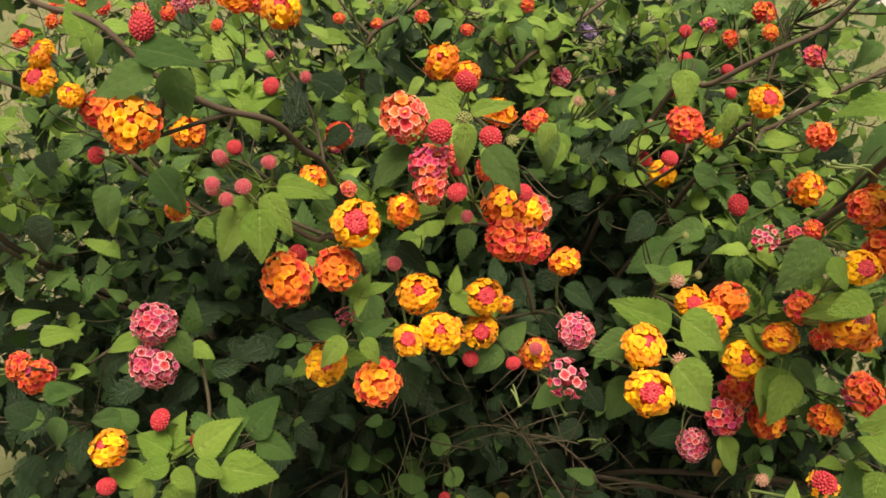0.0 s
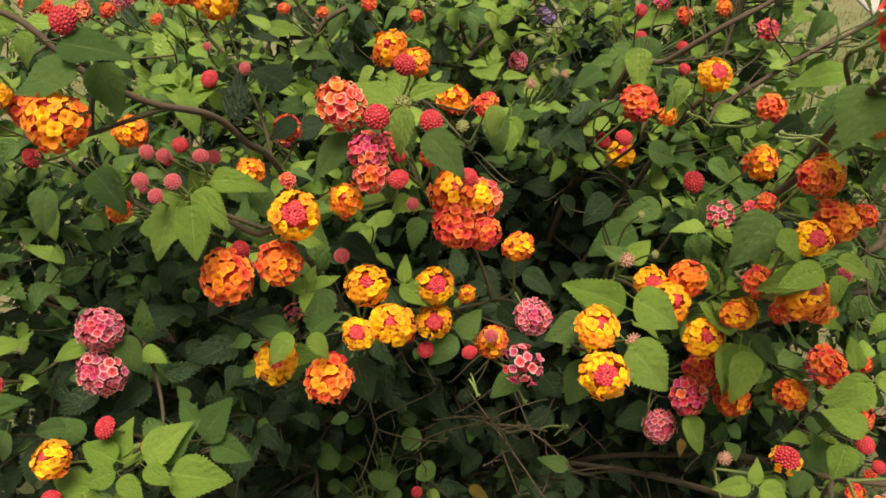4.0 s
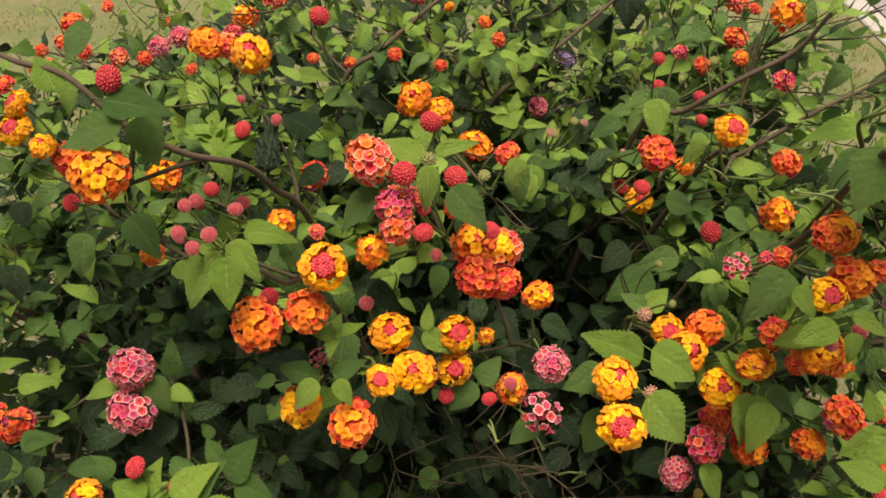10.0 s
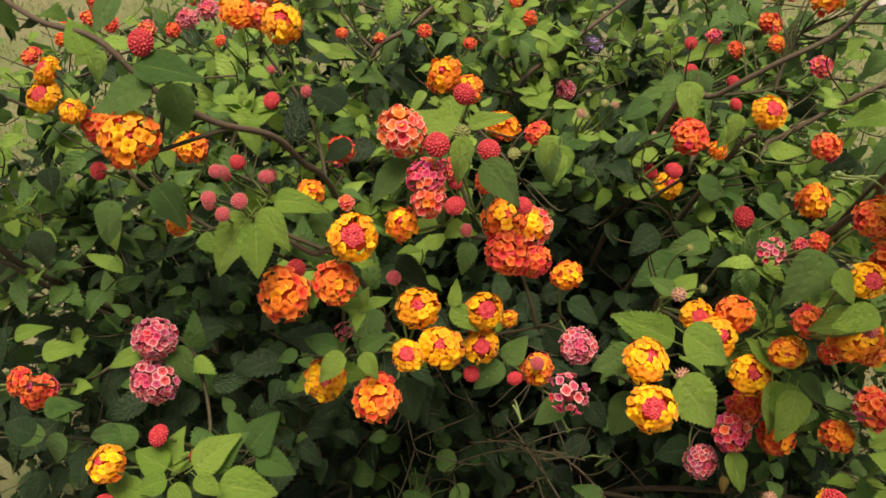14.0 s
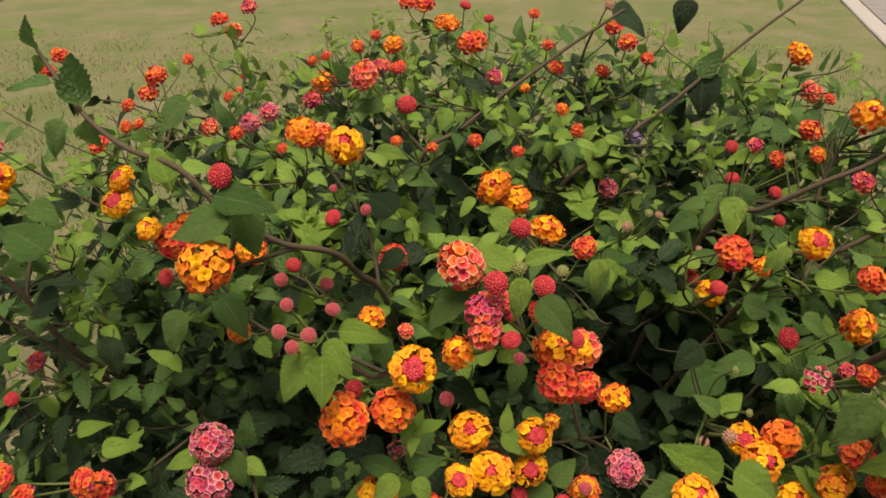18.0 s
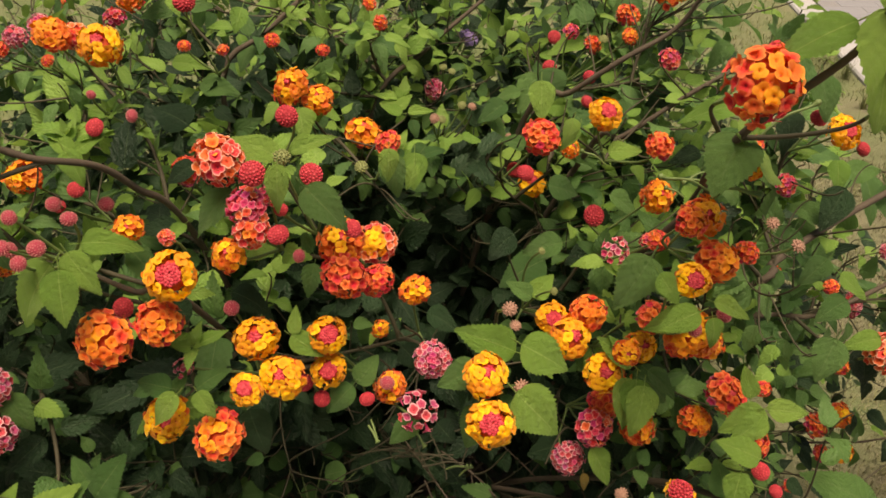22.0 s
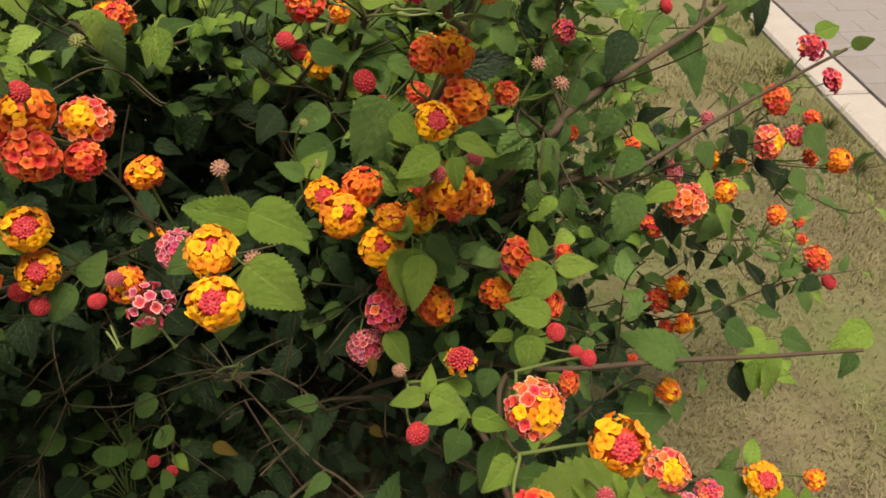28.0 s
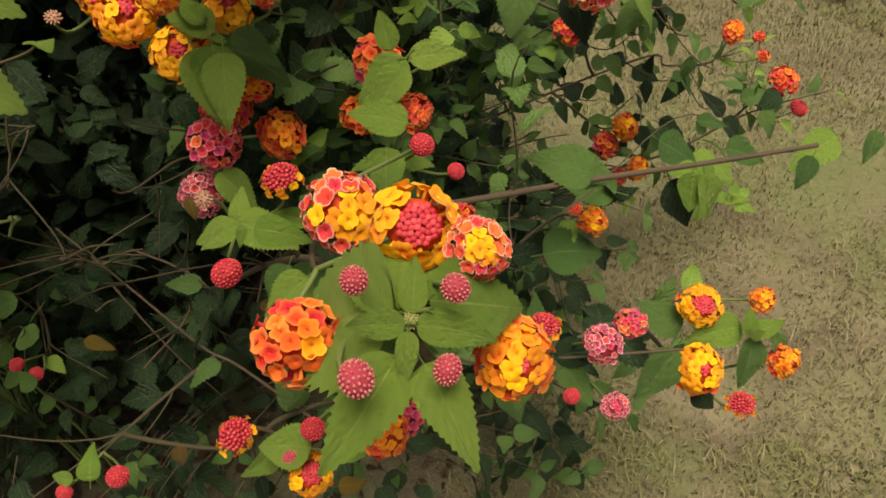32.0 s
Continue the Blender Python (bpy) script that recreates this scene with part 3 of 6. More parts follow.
blades("tall_grass", 3200, (1.3, 2.4, 1.5, 4.0), 0.12, [GREEN_GRASS, OLIVE_GRASS], "taller green grass along the kerb", 6, lambda x, y: (x > 1.575 + 0.24 * (y - 1.17)) & (np.sin(y * 4.3) + np.sin(y * 11.7) > -0.4))

SLAB = rough_material("pale_paving", (0.235, 0.236, 0.258), (0.285, 0.288, 0.312), 9.0, 0.85, 0.5, 0.003)
CONCRETE = rough_material("white_concrete", (0.37, 0.37, 0.375), (0.48, 0.475, 0.48), 14.0, 0.8, 0.4, 0.003)
JOINT = rough_material("joint_sand", (0.225, 0.22, 0.23), (0.275, 0.27, 0.28), 40.0, 0.95, 0.5, 0.002)


def box_arrays(a, b, bevel=0.004):
    """A block from corner a to corner b with its upper edges bevelled."""
    (x0, y0, z0), (x1, y1, z1), e = a, b, bevel
    v = [(x0, y0, z0), (x1, y0, z0), (x1, y1, z0), (x0, y1, z0), (x0, y0, z1 - e), (x1, y0, z1 - e), (x1, y1, z1 - e), (x0, y1, z1 - e)]
    v += [(x0 + e, y0 + e, z1), (x1 - e, y0 + e, z1), (x1 - e, y1 - e, z1), (x0 + e, y1 - e, z1)]
    f = [(0, 1, 5, 4), (1, 2, 6, 5), (2, 3, 7, 6), (3, 0, 4, 7), (4, 5, 9, 8), (5, 6, 10, 9), (6, 7, 11, 10), (7, 4, 8, 11), (8, 9, 10, 11), (3, 2, 1, 0)]
    return np.array(v, float), np.array(f)


ALONG = pose(kerb_x(1.17), 1.17, 0, 0, 0, -math.degrees(math.atan(0.24)))
v, f = box_arrays((0.14, -14, -0.2), (9, 30, 0.0188), 0.0)
pavement = tagged(new("pavement", mesh_of("pavement", v, f, [JOINT], smooth=False)), "pavement of pale grey interlocking blocks behind a kerb", "pavement", kind="structure")
pavement.matrix_world = ALONG
v, f = box_arrays((-0.0994, -0.0494, 0), (0.0994, 0.0494, 0.03), 0.0018)
PAVER = mesh_of("paving_block", v, f, [SLAB], smooth=False)
v, f = box_arrays((-0.07, -0.495, -0.15), (0.07, 0.495, 0.022), 0.008)
KERB = mesh_of("kerb_stone", v, f, [CONCRETE], smooth=False)
for i in range(-10, 24):
    part("kerb_stone", KERB, pavement, pose(0.065, 1.0 * i, rng.normal(0, 0.002), 0, 0, rng.normal(0, 0.2)))
paver_rest = []
for i in range(22):
    for j in range(-48, 140):
        x, y = 0.24 + 0.2 * i + 0.1 * (j % 2), 0.1 * j
        m = pose(x, y, rng.normal(0, 0.0006) - 0.0095, rng.normal(0, 0.15), rng.normal(0, 0.15), rng.normal(0, 0.3))
        if i < 4 and 0 <= j < 60:
            part("paving_block", PAVER, pavement, m)
        else:
            q, w = box_arrays((-0.0994, -0.0494, 0), (0.0994, 0.0494, 0.03), 0.0018)
            m = np.array(m)
            paver_rest.append((q @ m[:3, :3].T + m[:3, 3], w, np.zeros((len(q), 2)), 0))
v, f, u, s = joined(paver_rest)
tagged(part("paving_blocks", mesh_of("paving_blocks", v, f, [SLAB], u, smooth=False), pavement, Matrix()), "more pale paving blocks", kind="stuff")
v, f = box_arrays((-2.0, -3.0, -0.1), (0.0, 4.0, 0.03), 0.01)
slab = tagged(new("pavement_slab", mesh_of("pavement_slab", v, f, [CONCRETE], smooth=False)), "pale concrete slab at the lawn's edge", "pavement", kind="structure")
slab.matrix_world = pose(-4.16, 5.37, 0, 0, 0, 21)


# ---- the lantana shrub ----
BASE = Vector((0.03, 0.98, 0.0))
HEART = Vector((0.03, 0.98, 0.32))
shrub = tagged(new("lantana_shrub"), "large lantana shrub with orange, yellow, red and pink flower heads", "shrub")
shrub.location = BASE
TO_SHRUB = Matrix.Translation(-BASE)
# two camera positions; leaves that would hide blossoms from them are dropped
CAMERA_SPOTS = (Vector((0.04, 0.02, 1.15)), Vector((0.28, 0.04, 1.0)))
blossoms, placed_leaves, boughs, pods = [], [], [], []


def head(kind, at, r, axis=None):
    """A flower head of the given kind and radius; it faces mostly the camera's side and up unless an axis is given."""
    blossoms.append([kind, Vector(at), r, axis])


def leaf(base, tip, face=None, age="mid", wide=1.0):
    """A leaf from base to tip whose upper side looks along face."""
    placed_leaves.append((Vector(base), Vector(tip), face, age, wide))


def bough(r, *points):
    """A bough through the points, from its outer end inwards."""
    boughs.append((r, [Vector(p) for p in points]))


def pod(base, tip):
    """A bare green flower stalk with a swollen end, left when the florets have dropped."""
    pods.append((Vector(base), Vector(tip)))

head("coral", (-0.012, 0.481, 0.936), 0.0175)
head("bud", (0.014, 0.455, 0.938), 0.0097)
head("magenta", (0.020, 0.469, 0.913), 0.0082)
head("magenta", (0.005, 0.457, 0.913), 0.0136)
head("coral", (0.007, 0.450, 0.898), 0.0125)
head("bud", (0.026, 0.441, 0.898), 0.0079)
head("bud", (0.026, 0.467, 0.902), 0.0054)
head("bud", (0.050, 0.471, 0.926), 0.0093)
head("bud", (0.033, 0.517, 0.950), 0.0093)
head("red", (0.049, 0.490, 0.890), 0.0086)
head("green_bud", (0.031, 0.478, 0.937), 0.0057)
head("magenta", (-0.101, 0.692, 0.814), 0.0113)
head("amber", (0.064, 0.482, 0.862), 0.0183)
head("two_tone", (0.088, 0.515, 0.835), 0.0172)
head("red", (0.065, 0.458, 0.846), 0.0163)
head("red", (0.088, 0.476, 0.827), 0.0126)
head("amber", (0.118, 0.494, 0.800), 0.0124)
head("bud", (0.075, 0.456, 0.889), 0.0072)
head("ring", (-0.044, 0.421, 0.885), 0.0171)
head("orange", (-0.095, 0.412, 0.843), 0.0181)
head("orange", (-0.060, 0.419, 0.848), 0.0156)
head("bud", (-0.096, 0.454, 0.836), 0.0081)
head("sun", (-0.003, 0.440, 0.809), 0.0166)
head("sun", (0.015, 0.418, 0.788), 0.0167)
head("ring", (-0.010, 0.406, 0.791), 0.0121)
head("ring", (0.048, 0.445, 0.802), 0.0149)
head("ring", (0.046, 0.439, 0.772), 0.0138)
head("bud", (0.023, 0.451, 0.748), 0.0080)
head("bud", (0.038, 0.434, 0.746), 0.0074)
head("orange", (-0.034, 0.397, 0.756), 0.0176)
head("sun", (-0.077, 0.419, 0.755), 0.0169)
head("sun", (0.162, 0.394, 0.797), 0.0163)
head("ring", (0.161, 0.362, 0.782), 0.0168)
head("pink", (-0.241, 0.465, 0.709), 0.0209)
head("pink", (-0.237, 0.479, 0.745), 0.0187)
head("amber", (0.013, 0.714, 0.895), 0.0181)
head("amber", (0.037, 0.716, 0.879), 0.0160)
head("amber", (0.078, 0.771, 0.815), 0.0202)
head("red", (0.105, 0.650, 0.859), 0.0117)
head("amber", (-0.206, 0.472, 0.936), 0.0202)
head("red", (-0.265, 0.549, 0.914), 0.0159)
head("orange", (-0.256, 0.561, 0.925), 0.0100)
head("amber", (-0.243, 0.661, 0.841), 0.0166)
head("bud", (-0.197, 0.509, 0.994), 0.0105)
head("sun", (-0.126, 0.634, 0.971), 0.0179)
head("amber", (-0.170, 0.655, 0.976), 0.0162)
head("coral", (-0.155, 0.664, 0.970), 0.0121)
head("coral", (-0.142, 0.842, 0.978), 0.0174)
head("amber", (-0.152, 1.181, 0.933), 0.0167)
head("amber", (-0.288, 1.232, 0.855), 0.0210)
head("magenta", (-0.280, 1.119, 0.857), 0.0165)
head("magenta", (-0.132, 0.897, 0.973), 0.0107)
head("amber", (-0.070, 1.265, 0.950), 0.0224)
head("red", (-0.025, 1.209, 0.930), 0.0235)
head("pink", (-0.275, 0.808, 0.930), 0.0128)
head("pink", (-0.264, 0.847, 0.930), 0.0133)
head("red", (0.258, 0.669, 0.846), 0.0180)
head("amber", (0.288, 0.664, 0.833), 0.0099)
head("ring", (0.293, 0.584, 0.906), 0.0149)
head("sun", (0.267, 0.733, 0.756), 0.0165)
head("bud", (0.251, 0.758, 0.761), 0.0102)
head("bud", (0.294, 0.586, 0.801), 0.0113)
head("amber", (0.350, 0.579, 0.822), 0.0157)
head("ring", (0.315, 0.420, 0.848), 0.0137)
head("orange", (0.341, 0.439, 0.848), 0.0164)
head("amber", (0.338, 0.468, 0.870), 0.0158)
head("red", (0.378, 0.462, 0.837), 0.0091)
head("amber", (0.325, 0.424, 0.792), 0.0187)
head("amber", (0.345, 0.432, 0.775), 0.0139)
head("pale_bud", (0.308, 0.390, 0.828), 0.0061)
head("pale_bud", (0.338, 0.407, 0.824), 0.0063)
head("sun", (0.278, 0.465, 0.716), 0.0181)
head("red", (0.290, 0.483, 0.659), 0.0163)
head("magenta", (0.276, 0.465, 0.646), 0.0176)
head("orange", (0.321, 0.471, 0.633), 0.0171)
head("orange", (0.312, 0.479, 0.676), 0.0134)
head("orange", (0.272, 0.509, 0.746), 0.0170)
head("sun", (0.253, 0.492, 0.735), 0.0193)
head("ring", (0.241, 0.512, 0.742), 0.0155)
head("sun", (0.313, 0.480, 0.729), 0.0148)
head("pink", (0.254, 0.462, 0.609), 0.0164)
head("red", (0.449, 0.487, 0.652), 0.0079)
head("red", (0.409, 0.422, 0.656), 0.0135)
head("bud", (0.407, 0.401, 0.644), 0.0092)
head("bud", (0.428, 0.400, 0.614), 0.0069)
head("red", (0.434, 0.416, 0.552), 0.0114)
head("opening", (0.314, 0.364, 0.679), 0.0118, (0.0, -0.12, 1.0))
head("loose", (0.112, 0.408, 0.750), 0.0163)
head("pink", (0.128, 0.466, 0.748), 0.0155)
head("amber", (0.092, 0.444, 0.742), 0.0131)
head("pale_bud", (0.090, 0.432, 0.759), 0.0061)
head("bud", (0.073, 0.434, 0.741), 0.0067)
head("amber", (0.082, 0.619, 0.653), 0.0097)
head("loose", (0.293, 0.518, 0.808), 0.0124)
head("magenta", (0.338, 0.557, 0.788), 0.0075)
head("red", (0.334, 0.415, 1.013), 0.0088)
head("coral", (0.589, 0.513, 0.660), 0.0198)
head("amber", (0.659, 0.546, 0.638), 0.0128)
head("ring", (0.479, 0.532, 0.901), 0.0137)
head("bud", (0.484, 0.576, 0.893), 0.0083)
head("magenta", (0.758, 0.707, 0.841), 0.0172)
head("amber", (0.785, 0.651, 0.892), 0.0121)
head("bud", (0.684, 0.760, 0.757), 0.0101)
head("magenta", (0.472, 0.577, 0.826), 0.0104)
head("red", (0.787, 0.654, 0.671), 0.0177)
head("two_tone", (0.751, 0.608, 0.646), 0.0192)
head("amber", (0.704, 0.640, 0.613), 0.0129)
head("amber", (0.797, 0.692, 0.554), 0.0087)
head("red", (0.840, 0.629, 0.596), 0.0103)
head("pink", (0.710, 0.715, 0.545), 0.0168)
head("orange", (0.939, 0.749, 0.400), 0.0165)
head("red", (0.966, 0.728, 0.395), 0.0091)
head("red", (0.959, 0.705, 0.380), 0.0090)
head("red", (1.029, 0.726, 0.307), 0.0220)
head("bud", (1.065, 0.717, 0.253), 0.0147)
head("amber", (0.764, 0.715, 0.322), 0.0182)
head("amber", (0.781, 0.698, 0.253), 0.0168)
head("red", (0.761, 0.714, 0.234), 0.0133)
head("red", (0.645, 0.624, 0.290), 0.0102)
head("magenta", (0.896, 0.743, 0.683), 0.0194)
head("magenta", (0.915, 0.713, 0.648), 0.0170)
head("magenta", (0.818, 0.641, 0.624), 0.0131)
head("red", (0.834, 0.640, 0.644), 0.0115)
head("amber", (0.876, 0.618, 0.591), 0.0154)
head("amber", (0.364, 0.461, 0.912), 0.0084)
head("red", (0.376, 0.488, 0.918), 0.0074)
head("pink", (0.814, 0.806, 0.560), 0.0112)
head("red", (0.602, 0.579, 0.582), 0.0136)
head("red", (0.492, 0.582, 0.718), 0.0072)
head("red", (0.563, 0.585, 0.690), 0.0082)
head("bud", (0.306, 0.843, 0.852), 0.0096)
head("bud", (0.339, 0.960, 0.849), 0.0107)
head("pink", (0.174, 0.938, 0.794), 0.0151)
head("bud", (0.235, 0.627, 0.829), 0.0093)
head("violet", (0.251, 1.187, 0.779), 0.0169)
head("two_tone", (0.339, 0.283, 0.713), 0.0188)
head("ring", (0.359, 0.218, 0.756), 0.0169)
head("two_tone", (0.376, 0.198, 0.756), 0.0110)
head("orange", (0.326, 0.237, 0.592), 0.0129)
head("magenta", (0.339, 0.251, 0.580), 0.0129)
head("orange", (0.307, 0.204, 0.731), 0.0160)
head("amber", (0.380, 0.178, 0.713), 0.0150)
head("pale_bud", (0.331, 0.182, 0.778), 0.0049)
head("pale_bud", (0.359, 0.170, 0.774), 0.0051)
head("pale_bud", (0.323, 0.155, 0.768), 0.0060)
head("pale_bud", (0.349, 0.153, 0.760), 0.0051)
head("green_bud", (0.344, 0.173, 0.762), 0.0030)
head("orange", (0.304, 0.374, 1.014), 0.0195)
head("bud", (0.349, 0.314, 1.060), 0.0110)
head("orange", (0.392, 0.376, 1.006), 0.0172)
head("bud", (0.396, 0.330, 1.050), 0.0084)
head("bud", (0.271, 0.325, 0.658), 0.0093)
head("opening", (0.226, 0.333, 0.494), 0.0141, (0.0, -0.12, 1.0))
head("ring", (0.277, 0.255, 0.546), 0.0135)
head("pale_bud", (0.270, 0.260, 0.562), 0.0059)
head("bud", (0.288, 0.262, 0.581), 0.0077)
head("opening", (0.435, 0.269, 0.592), 0.0101, (0.0, -0.12, 1.0))
head("pink", (0.484, 0.280, 0.531), 0.0139)
head("magenta", (0.514, 0.294, 0.522), 0.0109)
head("ring", (0.579, 0.301, 0.502), 0.0166)
head("sun", (0.564, 0.269, 0.469), 0.0188)
head("opening", (0.585, 0.241, 0.448), 0.0115, (0.0, -0.12, 1.0))
head("amber", (0.625, 0.252, 0.467), 0.0119)
head("amber", (0.630, 0.293, 0.492), 0.0100)
head("pink", (0.486, 0.258, 0.483), 0.0105)
head("bud", (0.459, 0.273, 0.491), 0.0068)
head("bud", (0.122, 0.365, 0.446), 0.0096)
head("bud", (0.080, 0.370, 0.442), 0.0070)
head("bud", (0.034, 0.527, 0.411), 0.0075)
head("bud", (0.015, 0.546, 0.411), 0.0076)
head("bud", (0.386, 0.308, 0.719), 0.0064)
head("amber", (0.552, 0.420, 0.495), 0.0128)
head("red", (0.744, 0.728, 0.288), 0.0201)
head("amber", (0.776, 0.734, 0.300), 0.0160)
head("ring", (-0.421, 0.570, 0.963), 0.0130)
head("ring", (-0.425, 0.561, 0.948), 0.0120)
head("ring", (-0.359, 0.652, 0.926), 0.0142)
head("ring", (-0.363, 0.640, 0.905), 0.0165)
head("sun", (-0.280, 0.540, 0.930), 0.0107)
head("bud", (-0.295, 0.575, 0.859), 0.0091)
head("magenta", (-0.449, 0.568, 0.758), 0.0104)
head("bud", (-0.461, 0.533, 0.738), 0.0085)
head("red", (-0.343, 0.443, 0.728), 0.0115)
head("red", (-0.391, 0.413, 0.762), 0.0121)
head("red", (-0.370, 0.407, 0.749), 0.0103)
head("magenta", (-0.518, 0.698, 0.937), 0.0103)
head("red", (-0.878, 1.427, 0.850), 0.0175)
head("red", (-0.835, 1.303, 0.850), 0.0162)
head("red", (-0.545, 0.934, 0.850), 0.0137)
head("red", (-0.727, 1.517, 0.782), 0.0237)
head("red", (-0.744, 1.498, 0.749), 0.0212)
head("red", (-0.461, 1.007, 0.870), 0.0110)
head("red", (-0.668, 1.261, 0.800), 0.0127)
head("coral", (-0.354, 0.875, 0.900), 0.0117)
head("red", (-0.726, 1.938, 0.818), 0.0245)
head("coral", (-0.687, 1.927, 0.792), 0.0229)
head("magenta", (-0.647, 1.960, 0.847), 0.0229)
head("red", (-0.636, 1.823, 0.703), 0.0164)
head("red", (-0.636, 1.749, 0.675), 0.0159)
head("red", (-0.660, 1.743, 0.666), 0.0145)
head("bud", (-0.134, 0.593, 0.917), 0.0083)
head("pale_bud", (-0.104, 0.598, 0.923), 0.0057)
head("pale_bud", (-0.134, 0.606, 0.940), 0.0042)
head("bud", (-0.197, 0.656, 0.827), 0.0090)
head("pale_bud", (-0.132, 0.429, 0.932), 0.0052)
head("pale_bud", (-0.134, 0.412, 0.921), 0.0055)
head("pale_bud", (-0.114, 0.412, 0.919), 0.0059)
head("pale_bud", (-0.125, 0.407, 0.912), 0.0055)
head("pale_bud", (-0.102, 0.438, 0.923), 0.0057)
head("amber", (-0.081, 0.469, 0.894), 0.0101)
head("coral", (-0.053, 0.458, 0.891), 0.0060)
head("orange", (-0.223, 0.549, 0.819), 0.0106)
head("orange", (-0.126, 0.442, 0.871), 0.0078)
head("amber", (-0.013, 0.455, 0.875), 0.0125)
head("pale_bud", (0.034, 0.462, 0.865), 0.0053)
head("loose", (-0.062, 0.441, 0.785), 0.0078)
head("pale_bud", (-0.023, 0.464, 0.820), 0.0065)
head("spent", (0.179, 0.403, 0.849), 0.0066)
head("spent", (0.208, 0.514, 0.735), 0.0067)
head("spent", (0.186, 0.385, 0.791), 0.0073)
head("spent", (0.269, 0.370, 0.676), 0.0069)
head("red", (0.095, 0.983, 0.950), 0.0108)
head("red", (0.106, 0.794, 0.930), 0.0077)
head("magenta", (0.012, 1.008, 0.930), 0.0120)
head("orange", (0.095, 0.868, 0.930), 0.0083)
head("red", (-0.009, 0.786, 0.920), 0.0078)
head("red", (0.041, 0.805, 0.900), 0.0073)
head("red", (0.226, 1.035, 0.950), 0.0096)
head("red", (0.214, 1.129, 0.950), 0.0147)
head("red", (0.209, 1.236, 0.950), 0.0150)
head("red", (0.166, 1.041, 0.930), 0.0098)
head("amber", (0.444, 1.064, 0.950), 0.0178)
head("coral", (0.480, 1.080, 0.890), 0.0168)
head("red", (0.435, 0.953, 0.876), 0.0152)
head("red", (0.507, 1.076, 0.881), 0.0101)
head("magenta", (0.340, 0.884, 0.880), 0.0107)
head("orange", (0.406, 0.856, 0.880), 0.0104)
head("red", (0.363, 0.863, 0.870), 0.0112)
head("bud", (0.346, 0.809, 0.850), 0.0094)
head("magenta", (0.430, 0.786, 0.874), 0.0129)
head("bud", (0.316, 0.714, 0.861), 0.0072)
head("bud", (0.287, 0.806, 0.825), 0.0068)
head("amber", (0.435, 0.824, 0.940), 0.0193)
head("red", (0.334, 0.557, 0.886), 0.0121)
head("red", (-0.119, 1.389, 0.960), 0.0191)
head("red", (-0.152, 1.399, 0.960), 0.0171)
head("bud", (-0.042, 1.371, 0.960), 0.0125)
head("bud", (-0.081, 0.749, 0.973), 0.0115)
head("red", (-0.119, 0.980, 0.950), 0.0116)
head("red", (-0.138, 0.990, 0.950), 0.0086)
head("red", (-0.173, 1.132, 0.960), 0.0088)
head("red", (-0.187, 1.054, 0.960), 0.0099)
head("red", (-0.223, 1.002, 0.960), 0.0071)
head("red", (-0.236, 0.976, 0.960), 0.0070)
head("bud", (0.002, 1.252, 0.960), 0.0096)
head("red", (0.077, 1.243, 0.970), 0.0094)
head("red", (0.089, 1.069, 0.960), 0.0082)
head("amber", (0.055, 0.990, 0.920), 0.0071)
head("red", (-0.099, 0.781, 0.920), 0.0065)
head("red", (-0.056, 0.762, 0.920), 0.0063)
head("red", (-0.219, 0.738, 0.926), 0.0062)
head("red", (-0.290, 0.798, 0.920), 0.0087)
head("red", (-0.722, 1.685, 0.777), 0.0137)
head("orange", (-0.541, 1.009, 0.850), 0.0103)
head("orange", (-0.526, 1.020, 0.850), 0.0086)
head("bud", (-0.200, 0.379, 0.734), 0.0095)
head("sun", (-0.233, 0.358, 0.727), 0.0143)
head("bud", (-0.182, 0.390, 0.697), 0.0073)
head("bud", (-0.235, 0.342, 0.703), 0.0076)
head("bud", (-0.372, 0.478, 0.690), 0.0067)
head("red", (-0.356, 0.474, 0.685), 0.0154)
head("orange", (0.317, 0.443, 0.883), 0.0121)
head("red", (0.317, 0.473, 0.768), 0.0133)
head("amber", (0.282, 0.435, 0.767), 0.0108)
head("amber", (0.336, 0.423, 0.784), 0.0122)
head("red", (0.401, 0.471, 0.668), 0.0187)
head("orange", (0.383, 0.478, 0.626), 0.0152)
head("red", (0.339, 0.466, 0.740), 0.0097)
head("red", (0.322, 0.502, 0.827), 0.0089)
head("green_bud", (0.164, 0.728, 0.844), 0.0048)
head("green_bud", (0.188, 0.751, 0.849), 0.0049)
head("green_bud", (0.179, 0.867, 0.850), 0.0048)
head("green_bud", (0.189, 0.862, 0.846), 0.0048)
head("spent", (0.229, 0.686, 0.840), 0.0052)
head("green_bud", (0.236, 0.549, 0.791), 0.0036)
head("spent", (0.199, 0.748, 0.848), 0.0061)
head("green_bud", (0.240, 0.511, 0.774), 0.0035)
head("spent", (0.164, 1.025, 1.024), 0.0092)
head("spent", (0.154, 0.701, 0.858), 0.0066)
head("spent", (0.700, 0.666, 0.838), 0.0063)
head("spent", (0.416, 0.497, 0.839), 0.0068)
head("spent", (0.423, 0.468, 0.835), 0.0075)
head("green_bud", (0.079, 0.604, 0.859), 0.0060)
head("green_bud", (0.371, 0.850, 0.880), 0.0062)
head("red", (-0.089, 0.653, 0.842), 0.0135)
head("bud", (-0.198, 0.618, 0.831), 0.0066)
head("pale_bud", (-0.149, 0.601, 0.840), 0.0074)
head("pale_bud", (-0.194, 0.602, 0.843), 0.0074)
head("pale_bud", (-0.143, 0.434, 0.905), 0.0055)
head("bud", (-0.279, 0.546, 0.877), 0.0057)

